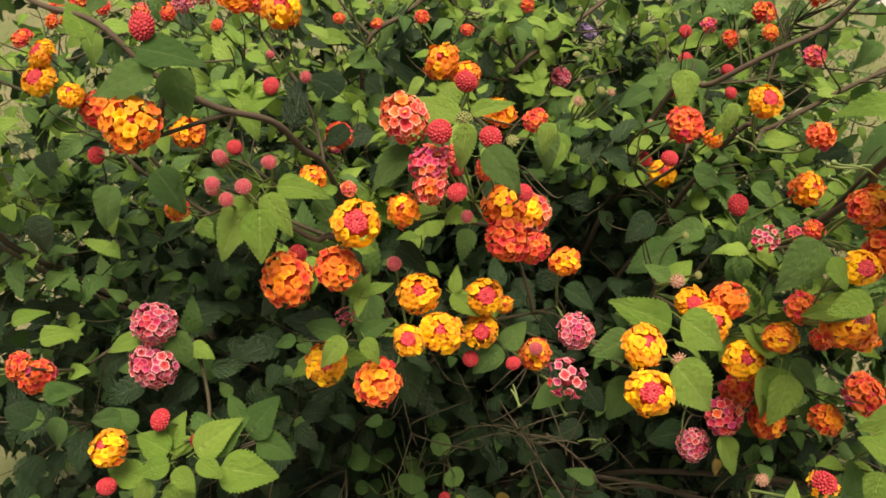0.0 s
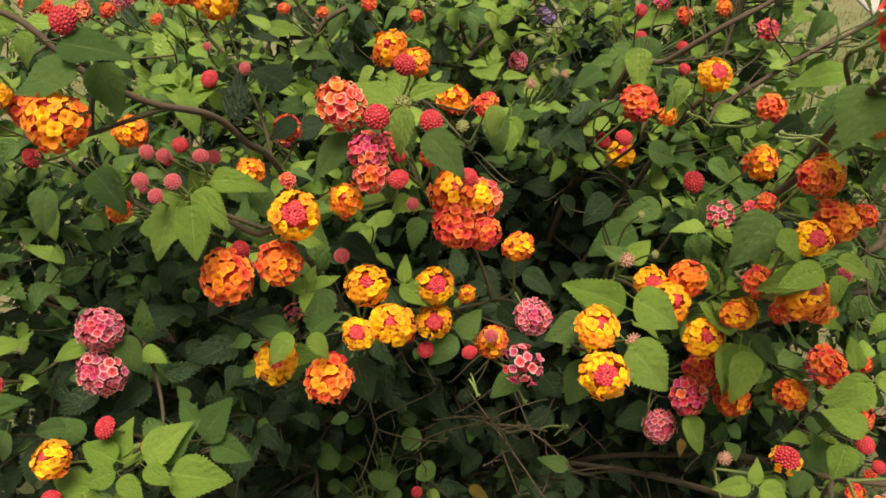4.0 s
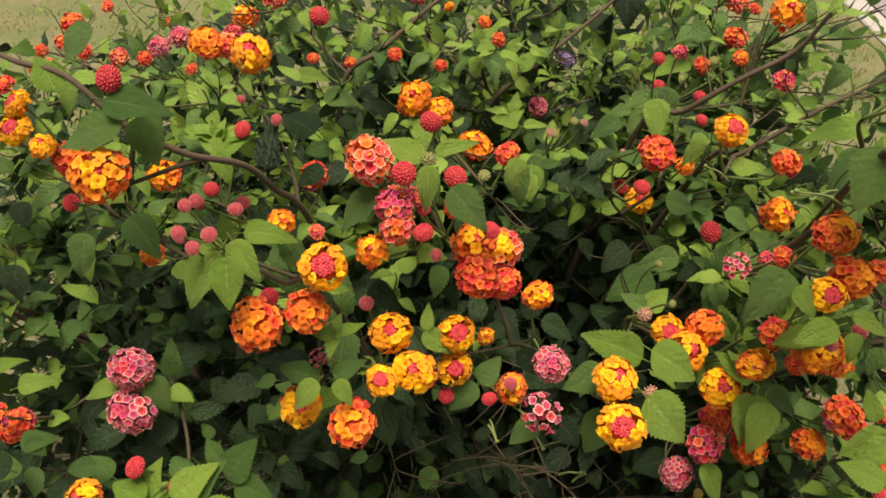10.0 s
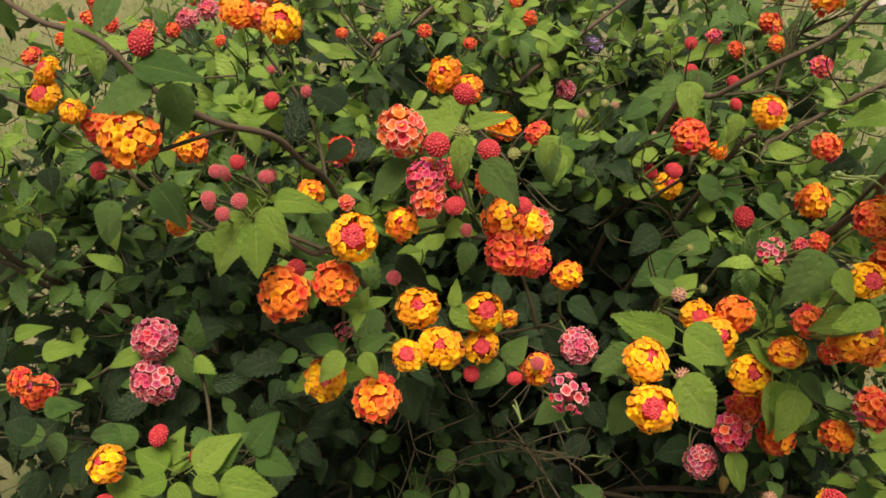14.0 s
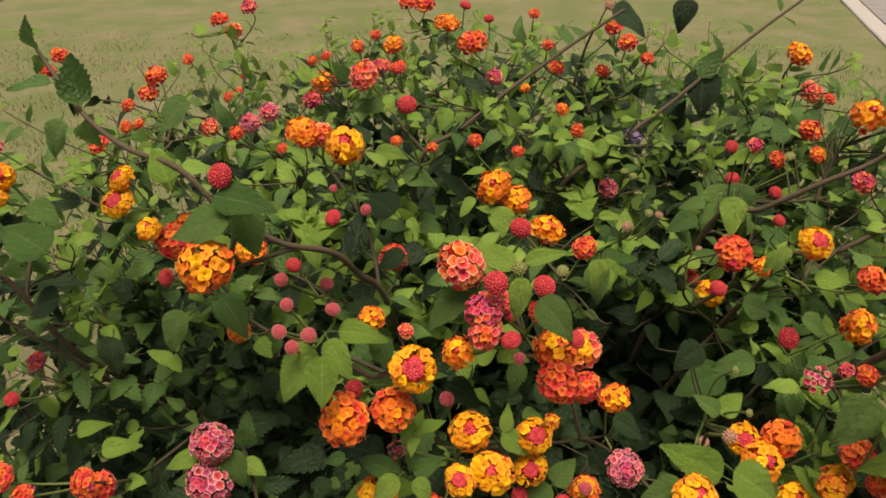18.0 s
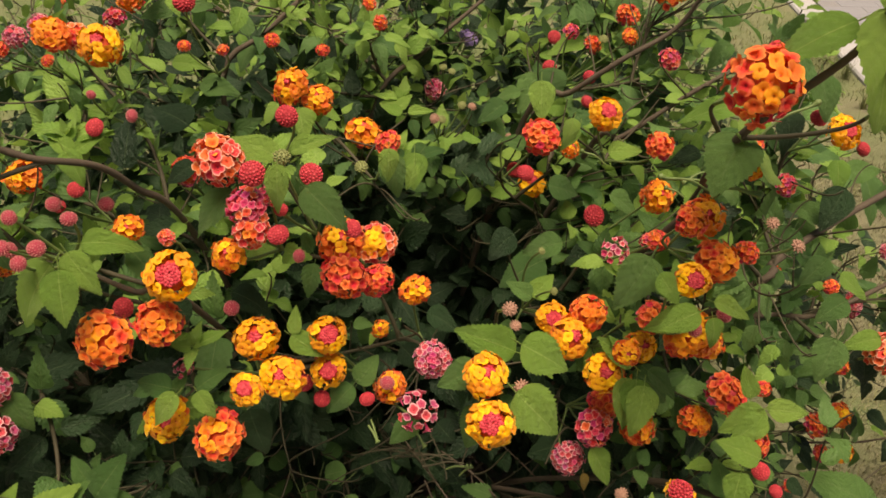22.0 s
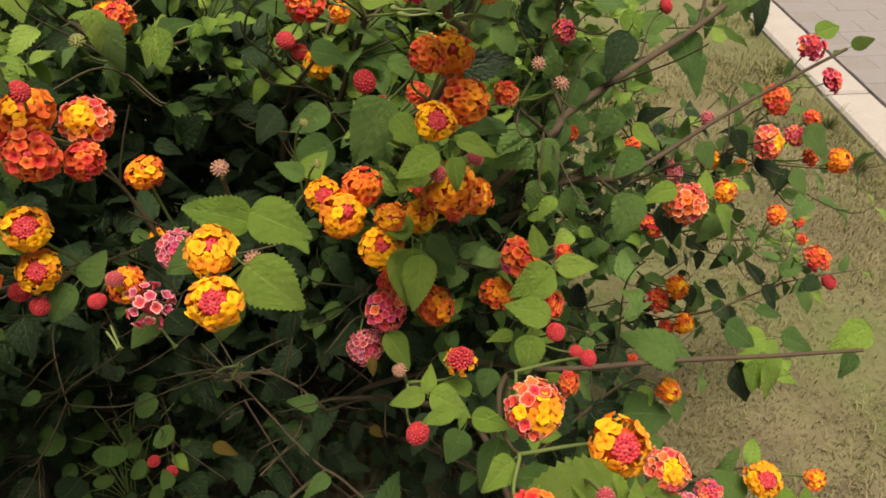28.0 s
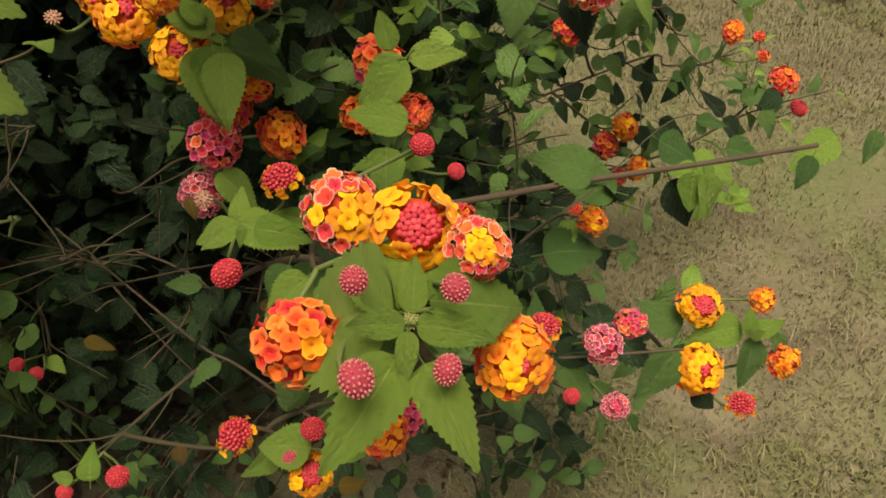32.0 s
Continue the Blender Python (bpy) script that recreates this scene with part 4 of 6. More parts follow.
leaf((-0.022, 0.474, 0.828), (0.007, 0.466, 0.816), None, "old", 1.1)
leaf((-0.113, 0.420, 0.902), (-0.143, 0.400, 0.874), None, "new", 1.0)
leaf((-0.105, 0.409, 0.904), (-0.105, 0.388, 0.874), None, "new", 1.0)
leaf((-0.104, 0.424, 0.907), (-0.087, 0.407, 0.883), None, "new", 0.9)
leaf((-0.099, 0.435, 0.906), (-0.064, 0.436, 0.907), None, "new", 0.9)
leaf((-0.231, 0.543, 0.861), (-0.202, 0.525, 0.834), None, "mid", 1.2)
leaf((-0.201, 0.501, 0.981), (-0.154, 0.496, 0.974), None, "mid", 1.0)
leaf((-0.189, 0.492, 0.968), (-0.235, 0.483, 0.956), None, "mid", 1.1)
leaf((-0.189, 0.522, 0.959), (-0.176, 0.501, 0.928), None, "mid", 1.1)
leaf((-0.155, 0.574, 0.907), (-0.140, 0.558, 0.884), None, "new", 1.1)
leaf((-0.152, 0.582, 0.902), (-0.175, 0.590, 0.913), None, "new", 1.1)
leaf((-0.151, 0.582, 0.902), (-0.128, 0.590, 0.913), None, "new", 1.0)
leaf((-0.264, 0.530, 0.854), (-0.274, 0.508, 0.823), None, "mid", 1.1)
leaf((-0.246, 0.524, 0.981), (-0.261, 0.541, 1.006), None, "new", 1.1)
leaf((0.160, 0.412, 0.788), (0.128, 0.404, 0.776), None, "mid", 1.3)
leaf((0.188, 0.417, 0.795), (0.146, 0.429, 0.813), None, "new", 1.0)
leaf((0.189, 0.406, 0.813), (0.225, 0.392, 0.793), None, "new", 1.1)
leaf((0.181, 0.379, 0.793), (0.211, 0.358, 0.762), None, "new", 1.1)
leaf((0.164, 0.410, 0.749), (0.148, 0.389, 0.719), None, "mid", 1.2)
leaf((0.288, 0.447, 0.726), (0.293, 0.420, 0.686), None, "new", 1.0)
leaf((0.302, 0.460, 0.726), (0.276, 0.475, 0.748), None, "new", 1.0)
leaf((0.304, 0.464, 0.714), (0.343, 0.450, 0.693), None, "mid", 1.0)
leaf((0.272, 0.453, 0.631), (0.292, 0.432, 0.601), None, "new", 1.0)
leaf((0.256, 0.488, 0.594), (0.221, 0.488, 0.594), None, "old", 1.3)
leaf((0.229, 0.543, 0.743), (0.252, 0.554, 0.759), None, "new", 1.2)
leaf((0.229, 0.543, 0.743), (0.206, 0.552, 0.756), None, "mid", 1.2)
leaf((0.263, 0.635, 0.718), (0.210, 0.624, 0.703), None, "mid", 1.2)
leaf((0.286, 0.430, 0.864), (0.259, 0.409, 0.834), None, "mid", 1.2)
leaf((0.321, 0.420, 0.815), (0.286, 0.416, 0.809), None, "new", 1.0)
leaf((0.287, 0.415, 0.860), (0.300, 0.402, 0.841), None, "new", 1.0)
leaf((-0.056, 0.401, 0.797), (-0.078, 0.388, 0.780), None, "new", 1.0)
leaf((-0.042, 0.401, 0.798), (-0.032, 0.389, 0.781), None, "new", 1.0)
leaf((-0.045, 0.409, 0.792), (-0.025, 0.418, 0.805), None, "mid", 1.0)
leaf((-0.062, 0.410, 0.794), (-0.089, 0.415, 0.800), None, "mid", 1.1)
leaf((-0.018, 0.428, 0.748), (-0.010, 0.406, 0.716), None, "old", 1.2)
leaf((0.063, 0.436, 0.756), (0.039, 0.424, 0.738), None, "mid", 1.1)
leaf((0.066, 0.444, 0.749), (0.084, 0.456, 0.767), None, "mid", 1.1)
leaf((0.112, 0.419, 0.730), (0.086, 0.410, 0.717), None, "mid", 1.1)
leaf((0.025, 0.440, 0.809), (0.025, 0.453, 0.827), None, "new", 0.9)
leaf((0.022, 0.440, 0.809), (0.045, 0.430, 0.793), None, "new", 0.9)
leaf((-0.154, 0.359, 0.704), (-0.112, 0.353, 0.695), None, "new", 1.1)
leaf((-0.170, 0.379, 0.698), (-0.141, 0.393, 0.719), None, "mid", 1.0)
leaf((-0.197, 0.374, 0.709), (-0.186, 0.389, 0.730), None, "new", 1.0)
leaf((-0.213, 0.354, 0.698), (-0.246, 0.358, 0.704), None, "new", 1.1)
leaf((-0.205, 0.347, 0.704), (-0.215, 0.333, 0.685), None, "new", 1.1)
leaf((-0.185, 0.347, 0.704), (-0.176, 0.329, 0.678), None, "new", 1.2)
leaf((-0.251, 0.477, 0.730), (-0.285, 0.472, 0.722), None, "new", 0.9)
leaf((-0.224, 0.480, 0.734), (-0.207, 0.462, 0.707), None, "mid", 1.1)
leaf((-0.327, 0.434, 0.703), (-0.300, 0.439, 0.711), None, "mid", 1.1)
leaf((-0.304, 0.388, 0.724), (-0.334, 0.393, 0.733), None, "old", 1.2)
leaf((-0.236, 0.389, 0.725), (-0.265, 0.388, 0.723), None, "mid", 1.0)
leaf((-0.046, 0.445, 0.832), (-0.074, 0.449, 0.838), None, "old", 1.1)
leaf((-0.113, 0.454, 0.797), (-0.135, 0.444, 0.783), None, "old", 1.2)
leaf((-0.075, 0.448, 0.890), (-0.059, 0.437, 0.873), None, "mid", 1.2)
leaf((0.125, 0.391, 0.755), (0.138, 0.382, 0.740), None, "old", 1.3)
leaf((0.103, 0.490, 0.744), (0.123, 0.476, 0.723), None, "old", 1.1)
leaf((0.129, 0.536, 0.740), (0.161, 0.528, 0.727), None, "old", 1.2)
leaf((0.322, 0.627, 0.798), (0.353, 0.617, 0.784), None, "mid", 1.2)
leaf((0.103, 0.583, 0.880), (0.115, 0.564, 0.851), None, "mid", 1.1)
leaf((-0.071, 0.428, 0.767), (-0.062, 0.441, 0.785), None, "mid", 0.9)
leaf((0.807, 0.692, 0.869), (0.746, 0.692, 0.852), None, "mid", 1.1)
leaf((0.708, 0.652, 0.822), (0.672, 0.642, 0.798), None, "mid", 1.4)
leaf((0.716, 0.658, 0.814), (0.732, 0.627, 0.777), None, "old", 1.0)
leaf((0.410, 0.426, 0.695), (0.373, 0.418, 0.675), None, "new", 1.1)
leaf((0.412, 0.425, 0.695), (0.449, 0.417, 0.694), None, "new", 0.9)
leaf((0.404, 0.439, 0.695), (0.404, 0.456, 0.717), None, "new", 1.0)
leaf((0.399, 0.396, 0.668), (0.365, 0.411, 0.680), None, "new", 1.0)
leaf((0.382, 0.392, 0.658), (0.370, 0.374, 0.631), None, "new", 1.2)
leaf((0.341, 0.374, 0.650), (0.331, 0.362, 0.631), None, "mid", 1.2)
leaf((0.309, 0.390, 0.844), (0.280, 0.388, 0.833), None, "new", 1.0)
leaf((0.323, 0.399, 0.844), (0.349, 0.390, 0.838), None, "new", 1.0)
leaf((0.317, 0.386, 0.841), (0.319, 0.373, 0.824), None, "new", 1.0)
leaf((0.299, 0.444, 0.727), (0.291, 0.420, 0.693), None, "new", 1.0)
leaf((0.312, 0.453, 0.726), (0.337, 0.437, 0.710), None, "mid", 1.0)
leaf((0.298, 0.461, 0.733), (0.282, 0.475, 0.749), None, "new", 0.9)
leaf((0.283, 0.350, 0.669), (0.256, 0.350, 0.662), None, "new", 1.0)
leaf((0.285, 0.342, 0.676), (0.314, 0.327, 0.664), None, "new", 1.2)
leaf((0.285, 0.349, 0.669), (0.290, 0.360, 0.685), None, "new", 1.0)
leaf((0.644, 0.411, 0.526), (0.619, 0.418, 0.528), None, "new", 1.1)
leaf((0.644, 0.411, 0.526), (0.662, 0.395, 0.509), None, "new", 1.2)
leaf((0.634, 0.405, 0.532), (0.624, 0.387, 0.505), None, "new", 1.2)
leaf((0.430, 0.513, 0.761), (0.445, 0.490, 0.734), None, "mid", 1.1)
leaf((0.281, 0.794, 0.864), (0.254, 0.772, 0.827), None, "mid", 1.0)
leaf((0.295, 0.573, 0.875), (0.325, 0.569, 0.877), None, "new", 1.0)
leaf((0.274, 0.599, 0.888), (0.258, 0.590, 0.872), None, "new", 1.0)
leaf((0.130, 0.658, 0.843), (0.126, 0.637, 0.813), None, "new", 1.1)
leaf((0.019, 0.701, 0.879), (0.023, 0.681, 0.852), None, "new", 1.2)
leaf((0.118, 0.781, 0.836), (0.136, 0.788, 0.851), None, "new", 1.0)
leaf((0.118, 0.781, 0.836), (0.098, 0.791, 0.844), None, "new", 1.0)
leaf((0.143, 0.678, 0.840), (0.123, 0.669, 0.822), None, "mid", 1.1)
leaf((0.214, 0.729, 0.843), (0.236, 0.713, 0.828), None, "mid", 1.1)
leaf((0.537, 0.581, 0.815), (0.510, 0.563, 0.783), None, "old", 1.1)
leaf((0.864, 0.960, 0.598), (0.883, 0.911, 0.536), None, "mid", 1.0)
leaf((0.220, 0.595, 0.781), (0.190, 0.588, 0.764), None, "old", 1.2)
leaf((0.260, 0.566, 0.787), (0.222, 0.568, 0.779), None, "mid", 1.1)
leaf((0.303, 0.497, 0.807), (0.319, 0.482, 0.792), None, "mid", 1.1)
leaf((0.337, 0.168, 0.754), (0.307, 0.140, 0.747), None, "new", 0.92)
leaf((0.344, 0.164, 0.751), (0.350, 0.130, 0.745), None, "new", 0.88)
leaf((0.342, 0.181, 0.758), (0.294, 0.233, 0.717), None, "new", 0.95)
leaf((0.352, 0.182, 0.758), (0.390, 0.185, 0.731), None, "new", 1.0)
leaf((0.345, 0.174, 0.764), (0.353, 0.191, 0.771), None, "new", 0.7)
leaf((0.342, 0.171, 0.764), (0.323, 0.178, 0.764), None, "new", 0.85)
leaf((0.345, 0.170, 0.763), (0.369, 0.160, 0.759), None, "new", 0.75)
leaf((0.342, 0.169, 0.763), (0.336, 0.155, 0.755), None, "new", 0.7)
leaf((0.346, 0.188, 0.753), (0.332, 0.225, 0.749), None, "new", 1.0)
# the young green stands in for light shining through these hanging leaves
leaf((0.363, 0.375, 1.050), (0.349, 0.335, 1.005), None, "new", 0.88)
leaf((0.382, 0.345, 1.046), (0.386, 0.325, 1.021), None, "new", 1.0)
leaf((0.341, 0.445, 0.949), (0.312, 0.415, 0.923), (-0.3, -0.6, 0.8), "mid", 1.15)
leaf((0.365, 0.400, 1.037), (0.321, 0.400, 1.021), None, "new", 0.95)
leaf((0.353, 0.330, 1.064), (0.358, 0.310, 1.064), None, "new", 1.0)
leaf((0.365, 0.375, 1.048), (0.383, 0.400, 1.069), None, "new", 0.9)
leaf((0.340, 0.440, 0.946), (0.394, 0.470, 0.903), None, "new", 1.1)
leaf((0.291, 0.296, 0.714), (0.268, 0.295, 0.709), None, "new", 0.9)
leaf((0.298, 0.284, 0.719), (0.321, 0.275, 0.716), None, "new", 1.0)
leaf((0.294, 0.287, 0.721), (0.290, 0.280, 0.714), None, "new", 0.9)
leaf((0.304, 0.323, 0.652), (0.287, 0.310, 0.636), None, "mid", 1.2)
leaf((0.283, 0.260, 0.565), (0.254, 0.274, 0.571), None, "new", 1.2)
leaf((0.297, 0.253, 0.562), (0.317, 0.249, 0.562), None, "new", 1.1)
leaf((0.408, 0.421, 0.692), (0.379, 0.407, 0.673), None, "new", 1.1)
leaf((0.384, 0.405, 0.604), (0.390, 0.429, 0.627), None, "mid", 1.2)
leaf((0.304, 0.438, 0.724), (0.293, 0.408, 0.694), None, "new", 1.0)
leaf((0.552, 0.285, 0.481), (0.515, 0.265, 0.455), None, "mid", 1.1)
leaf((0.609, 0.272, 0.481), (0.593, 0.246, 0.454), None, "mid", 1.0)
leaf((0.603, 0.280, 0.488), (0.564, 0.289, 0.488), None, "new", 1.0)
leaf((0.563, 0.298, 0.482), (0.541, 0.324, 0.501), None, "mid", 1.1)
leaf((0.563, 0.269, 0.442), (0.575, 0.251, 0.428), None, "old", 1.2)
leaf((0.625, 0.269, 0.482), (0.629, 0.248, 0.463), None, "mid", 1.0)
leaf((0.505, 0.421, 0.472), (0.560, 0.410, 0.474), None, "mid", 1.3)
leaf((0.616, 0.488, 0.447), (0.567, 0.519, 0.465), None, "mid", 1.2)
leaf((0.747, 0.507, 0.425), (0.706, 0.515, 0.423), None, "new", 1.2)
leaf((0.747, 0.505, 0.423), (0.754, 0.484, 0.405), None, "new", 1.2)
leaf((0.730, 0.497, 0.412), (0.714, 0.468, 0.381), None, "new", 1.1)
leaf((0.876, 0.483, 0.431), (0.820, 0.479, 0.414), None, "new", 1.1)
leaf((0.917, 0.474, 0.431), (0.900, 0.452, 0.407), None, "mid", 1.1)
leaf((0.101, 0.369, 0.446), (0.107, 0.389, 0.465), None, "new", 1.2)
leaf((0.089, 0.374, 0.448), (0.071, 0.382, 0.451), None, "new", 1.1)
leaf((0.036, 0.503, 0.417), (0.027, 0.519, 0.429), None, "mid", 1.2)
leaf((0.531, 0.506, 0.473), (0.552, 0.492, 0.465), None, "old", 1.1)
leaf((0.719, 0.583, 0.420), (0.746, 0.564, 0.408), None, "old", 1.1)
leaf((0.900, 0.600, 0.405), (0.868, 0.595, 0.394), None, "old", 1.1)
leaf((0.874, 0.593, 0.393), (0.875, 0.569, 0.371), None, "mid", 1.0)
leaf((0.062, 0.525, 0.841), (0.059, 0.544, 0.863), None, "old", 1.2)
leaf((0.062, 0.503, 0.719), (0.045, 0.493, 0.702), None, "old", 1.2)
leaf((0.460, 0.534, 0.762), (0.435, 0.520, 0.737), None, "mid", 1.1)
leaf((0.524, 0.603, 0.767), (0.507, 0.586, 0.742), None, "mid", 1.1)
leaf((0.632, 0.569, 0.691), (0.637, 0.548, 0.668), None, "mid", 1.2)
leaf((0.715, 0.624, 0.660), (0.721, 0.601, 0.634), None, "old", 1.1)
leaf((-0.368, 0.488, 0.954), (-0.389, 0.482, 0.946), None, "mid", 1.5)
leaf((-0.366, 0.523, 0.914), (-0.406, 0.534, 0.939), None, "mid", 1.3)
leaf((-0.395, 0.561, 0.943), (-0.369, 0.553, 0.926), None, "mid", 1.1)
leaf((-0.359, 0.833, 0.953), (-0.392, 0.810, 0.917), None, "mid", 1.1)
leaf((-0.508, 0.811, 0.932), (-0.524, 0.788, 0.893), None, "mid", 1.1)
leaf((-0.306, 0.659, 0.943), (-0.316, 0.643, 0.916), None, "new", 1.2)
leaf((-0.334, 0.571, 0.894), (-0.350, 0.578, 0.907), None, "mid", 1.0)
leaf((-0.292, 0.566, 0.817), (-0.294, 0.550, 0.789), None, "new", 1.1)
leaf((-0.313, 0.533, 0.884), (-0.307, 0.522, 0.865), None, "old", 1.5)
leaf((-0.367, 0.521, 0.869), (-0.402, 0.514, 0.861), None, "old", 1.5)
leaf((-0.319, 0.507, 0.839), (-0.323, 0.490, 0.808), None, "old", 1.3)
leaf((0.030, 0.704, 0.875), (0.019, 0.690, 0.851), None, "new", 1.2)
leaf((0.105, 0.568, 0.894), (0.103, 0.554, 0.870), None, "new", 1.1)
leaf((0.253, 0.608, 0.825), (0.286, 0.605, 0.815), None, "mid", 1.2)
leaf((0.260, 0.566, 0.912), (0.253, 0.554, 0.891), None, "new", 1.0)
leaf((0.295, 0.778, 0.876), (0.283, 0.755, 0.836), None, "mid", 1.2)
leaf((0.281, 1.089, 1.021), (0.279, 1.067, 0.983), None, "old", 1.3)
leaf((0.168, 1.021, 1.018), (0.222, 1.017, 1.004), None, "old", 1.3)
leaf((0.293, 0.990, 0.947), (0.287, 0.960, 0.894), None, "old", 1.2)
leaf((0.290, 0.245, 0.539), (0.307, 0.240, 0.538), None, "dry", 1.0)
leaf((0.191, 0.328, 0.512), (0.188, 0.317, 0.501), None, "dry", 1.2)
leaf((0.252, 0.516, 0.423), (0.262, 0.504, 0.414), None, "dry", 1.0)
leaf((0.079, 0.550, 0.412), (0.102, 0.534, 0.402), None, "dry", 0.8)
leaf((0.253, 0.415, 0.646), (0.254, 0.405, 0.634), None, "dry", 1.0)
leaf((0.017, 0.480, 0.926), (-0.014, 0.457, 0.891), None, "mid", 0.85)
leaf((0.032, 0.449, 0.947), (0.029, 0.432, 0.920), None, "new", 0.85)
leaf((0.046, 0.458, 0.924), (0.072, 0.441, 0.897), None, "mid", 0.95)
leaf((-0.008, 0.481, 0.913), (-0.042, 0.465, 0.889), None, "mid", 0.9)
leaf((0.028, 0.483, 0.935), (-0.003, 0.492, 0.950), None, "new", 0.9)
leaf((0.036, 0.485, 0.937), (0.067, 0.492, 0.949), None, "new", 0.8)
leaf((0.572, 0.509, 0.684), (0.537, 0.513, 0.679), None, "new", 0.9)
leaf((0.617, 0.525, 0.649), (0.628, 0.542, 0.675), None, "new", 1.0)
leaf((0.586, 0.540, 0.644), (0.586, 0.513, 0.608), None, "old", 1.2)
leaf((0.634, 0.511, 0.635), (0.609, 0.501, 0.614), None, "mid", 1.1)
leaf((0.620, 0.505, 0.657), (0.636, 0.480, 0.627), None, "new", 0.9)
leaf((0.529, 0.513, 0.685), (0.505, 0.492, 0.650), None, "mid", 1.2)
leaf((0.744, 0.645, 0.650), (0.734, 0.623, 0.618), None, "mid", 1.0)
leaf((0.748, 0.615, 0.610), (0.787, 0.603, 0.605), None, "old", 1.1)
leaf((0.786, 0.605, 0.606), (0.773, 0.587, 0.579), None, "old", 0.9)
leaf((0.793, 0.602, 0.604), (0.805, 0.580, 0.578), None, "mid", 1.1)
leaf((0.818, 0.628, 0.646), (0.836, 0.600, 0.613), None, "mid", 1.2)
leaf((0.714, 0.616, 0.603), (0.741, 0.621, 0.616), None, "mid", 0.9)
leaf((0.927, 0.717, 0.284), (0.906, 0.747, 0.318), None, "old", 0.9)
leaf((0.957, 0.722, 0.298), (1.007, 0.719, 0.309), None, "mid", 0.9)
leaf((0.835, 0.740, 0.289), (0.873, 0.719, 0.272), None, "old", 1.1)
leaf((0.927, 0.715, 0.281), (0.952, 0.687, 0.249), None, "old", 1.2)
leaf((0.987, 0.707, 0.287), (0.993, 0.677, 0.247), None, "mid", 0.9)
leaf((0.871, 0.710, 0.258), (0.853, 0.690, 0.226), None, "old", 1.0)
leaf((0.804, 0.745, 0.288), (0.811, 0.721, 0.257), None, "old", 1.1)
leaf((0.546, 0.414, 0.555), (0.502, 0.439, 0.577), None, "mid", 1.2)
leaf((0.528, 0.432, 0.557), (0.569, 0.413, 0.542), None, "mid", 1.2)
leaf((0.643, 0.401, 0.529), (0.645, 0.376, 0.495), None, "new", 1.1)
leaf((0.624, 0.420, 0.515), (0.633, 0.390, 0.477), None, "old", 1.1)
leaf((0.699, 0.446, 0.503), (0.737, 0.432, 0.494), None, "mid", 1.3)
leaf((0.641, 0.468, 0.518), (0.672, 0.447, 0.496), None, "mid", 1.2)
leaf((0.690, 0.481, 0.514), (0.723, 0.472, 0.510), None, "mid", 0.9)
leaf((0.762, 0.407, 0.501), (0.742, 0.395, 0.479), None, "mid", 1.0)
leaf((0.537, 0.549, 0.737), (0.561, 0.530, 0.717), None, "new", 0.8)
leaf((0.542, 0.533, 0.716), (0.510, 0.528, 0.701), None, "mid", 1.2)
leaf((0.581, 0.663, 0.801), (0.580, 0.641, 0.771), None, "new", 1.1)
leaf((0.598, 0.668, 0.779), (0.641, 0.664, 0.785), None, "mid", 1.1)
leaf((0.627, 0.639, 0.781), (0.640, 0.606, 0.740), None, "mid", 1.2)
leaf((0.527, 0.583, 0.781), (0.495, 0.599, 0.794), None, "mid", 1.2)
leaf((0.799, 0.664, 0.863), (0.808, 0.647, 0.842), None, "mid", 1.1)
leaf((0.766, 0.605, 0.773), (0.798, 0.605, 0.781), None, "new", 1.0)
leaf((0.477, 0.579, 0.933), (0.479, 0.555, 0.900), None, "mid", 1.1)
leaf((0.468, 0.600, 0.890), (0.474, 0.575, 0.857), None, "old", 1.1)
leaf((0.449, 0.597, 0.847), (0.465, 0.576, 0.822), None, "mid", 1.1)
leaf((0.451, 0.600, 0.886), (0.425, 0.589, 0.864), None, "new", 0.9)
leaf((0.405, 0.576, 0.841), (0.426, 0.558, 0.821), None, "mid", 1.1)
leaf((0.488, 0.568, 0.783), (0.467, 0.553, 0.758), None, "mid", 1.2)
leaf((0.527, 0.560, 0.749), (0.501, 0.548, 0.726), None, "mid", 1.2)
leaf((0.432, 0.620, 0.890), (0.380, 0.618, 0.887), None, "new", 0.9)
leaf((0.422, 0.590, 0.880), (0.391, 0.564, 0.843), None, "mid", 1.1)
leaf((0.469, 0.843, 0.807), (0.429, 0.837, 0.799), None, "old", 1.1)
leaf((0.271, 0.733, 0.880), (0.268, 0.709, 0.844), None, "new", 1.0)
leaf((0.374, 0.932, 0.851), (0.321, 0.928, 0.845), None, "new", 0.9)
leaf((0.380, 0.931, 0.849), (0.424, 0.920, 0.832), None, "new", 0.9)
leaf((0.304, 0.687, 0.848), (0.301, 0.669, 0.821), None, "new", 1.0)
leaf((0.345, 0.690, 0.815), (0.375, 0.694, 0.821), None, "mid", 1.0)
leaf((0.231, 0.721, 0.863), (0.201, 0.710, 0.847), None, "mid", 1.2)
leaf((0.259, 0.785, 0.848), (0.230, 0.780, 0.842), None, "mid", 1.1)
leaf((0.241, 0.659, 0.842), (0.217, 0.665, 0.852), None, "mid", 1.2)
leaf((0.419, 0.651, 0.828), (0.388, 0.645, 0.820), None, "old", 1.1)
leaf((0.494, 0.781, 0.893), (0.470, 0.764, 0.869), None, "mid", 1.1)
leaf((-0.094, 0.792, 0.875), (-0.053, 0.786, 0.865), None, "mid", 1.1)
leaf((-0.136, 0.854, 0.879), (-0.095, 0.851, 0.874), None, "new", 0.9)
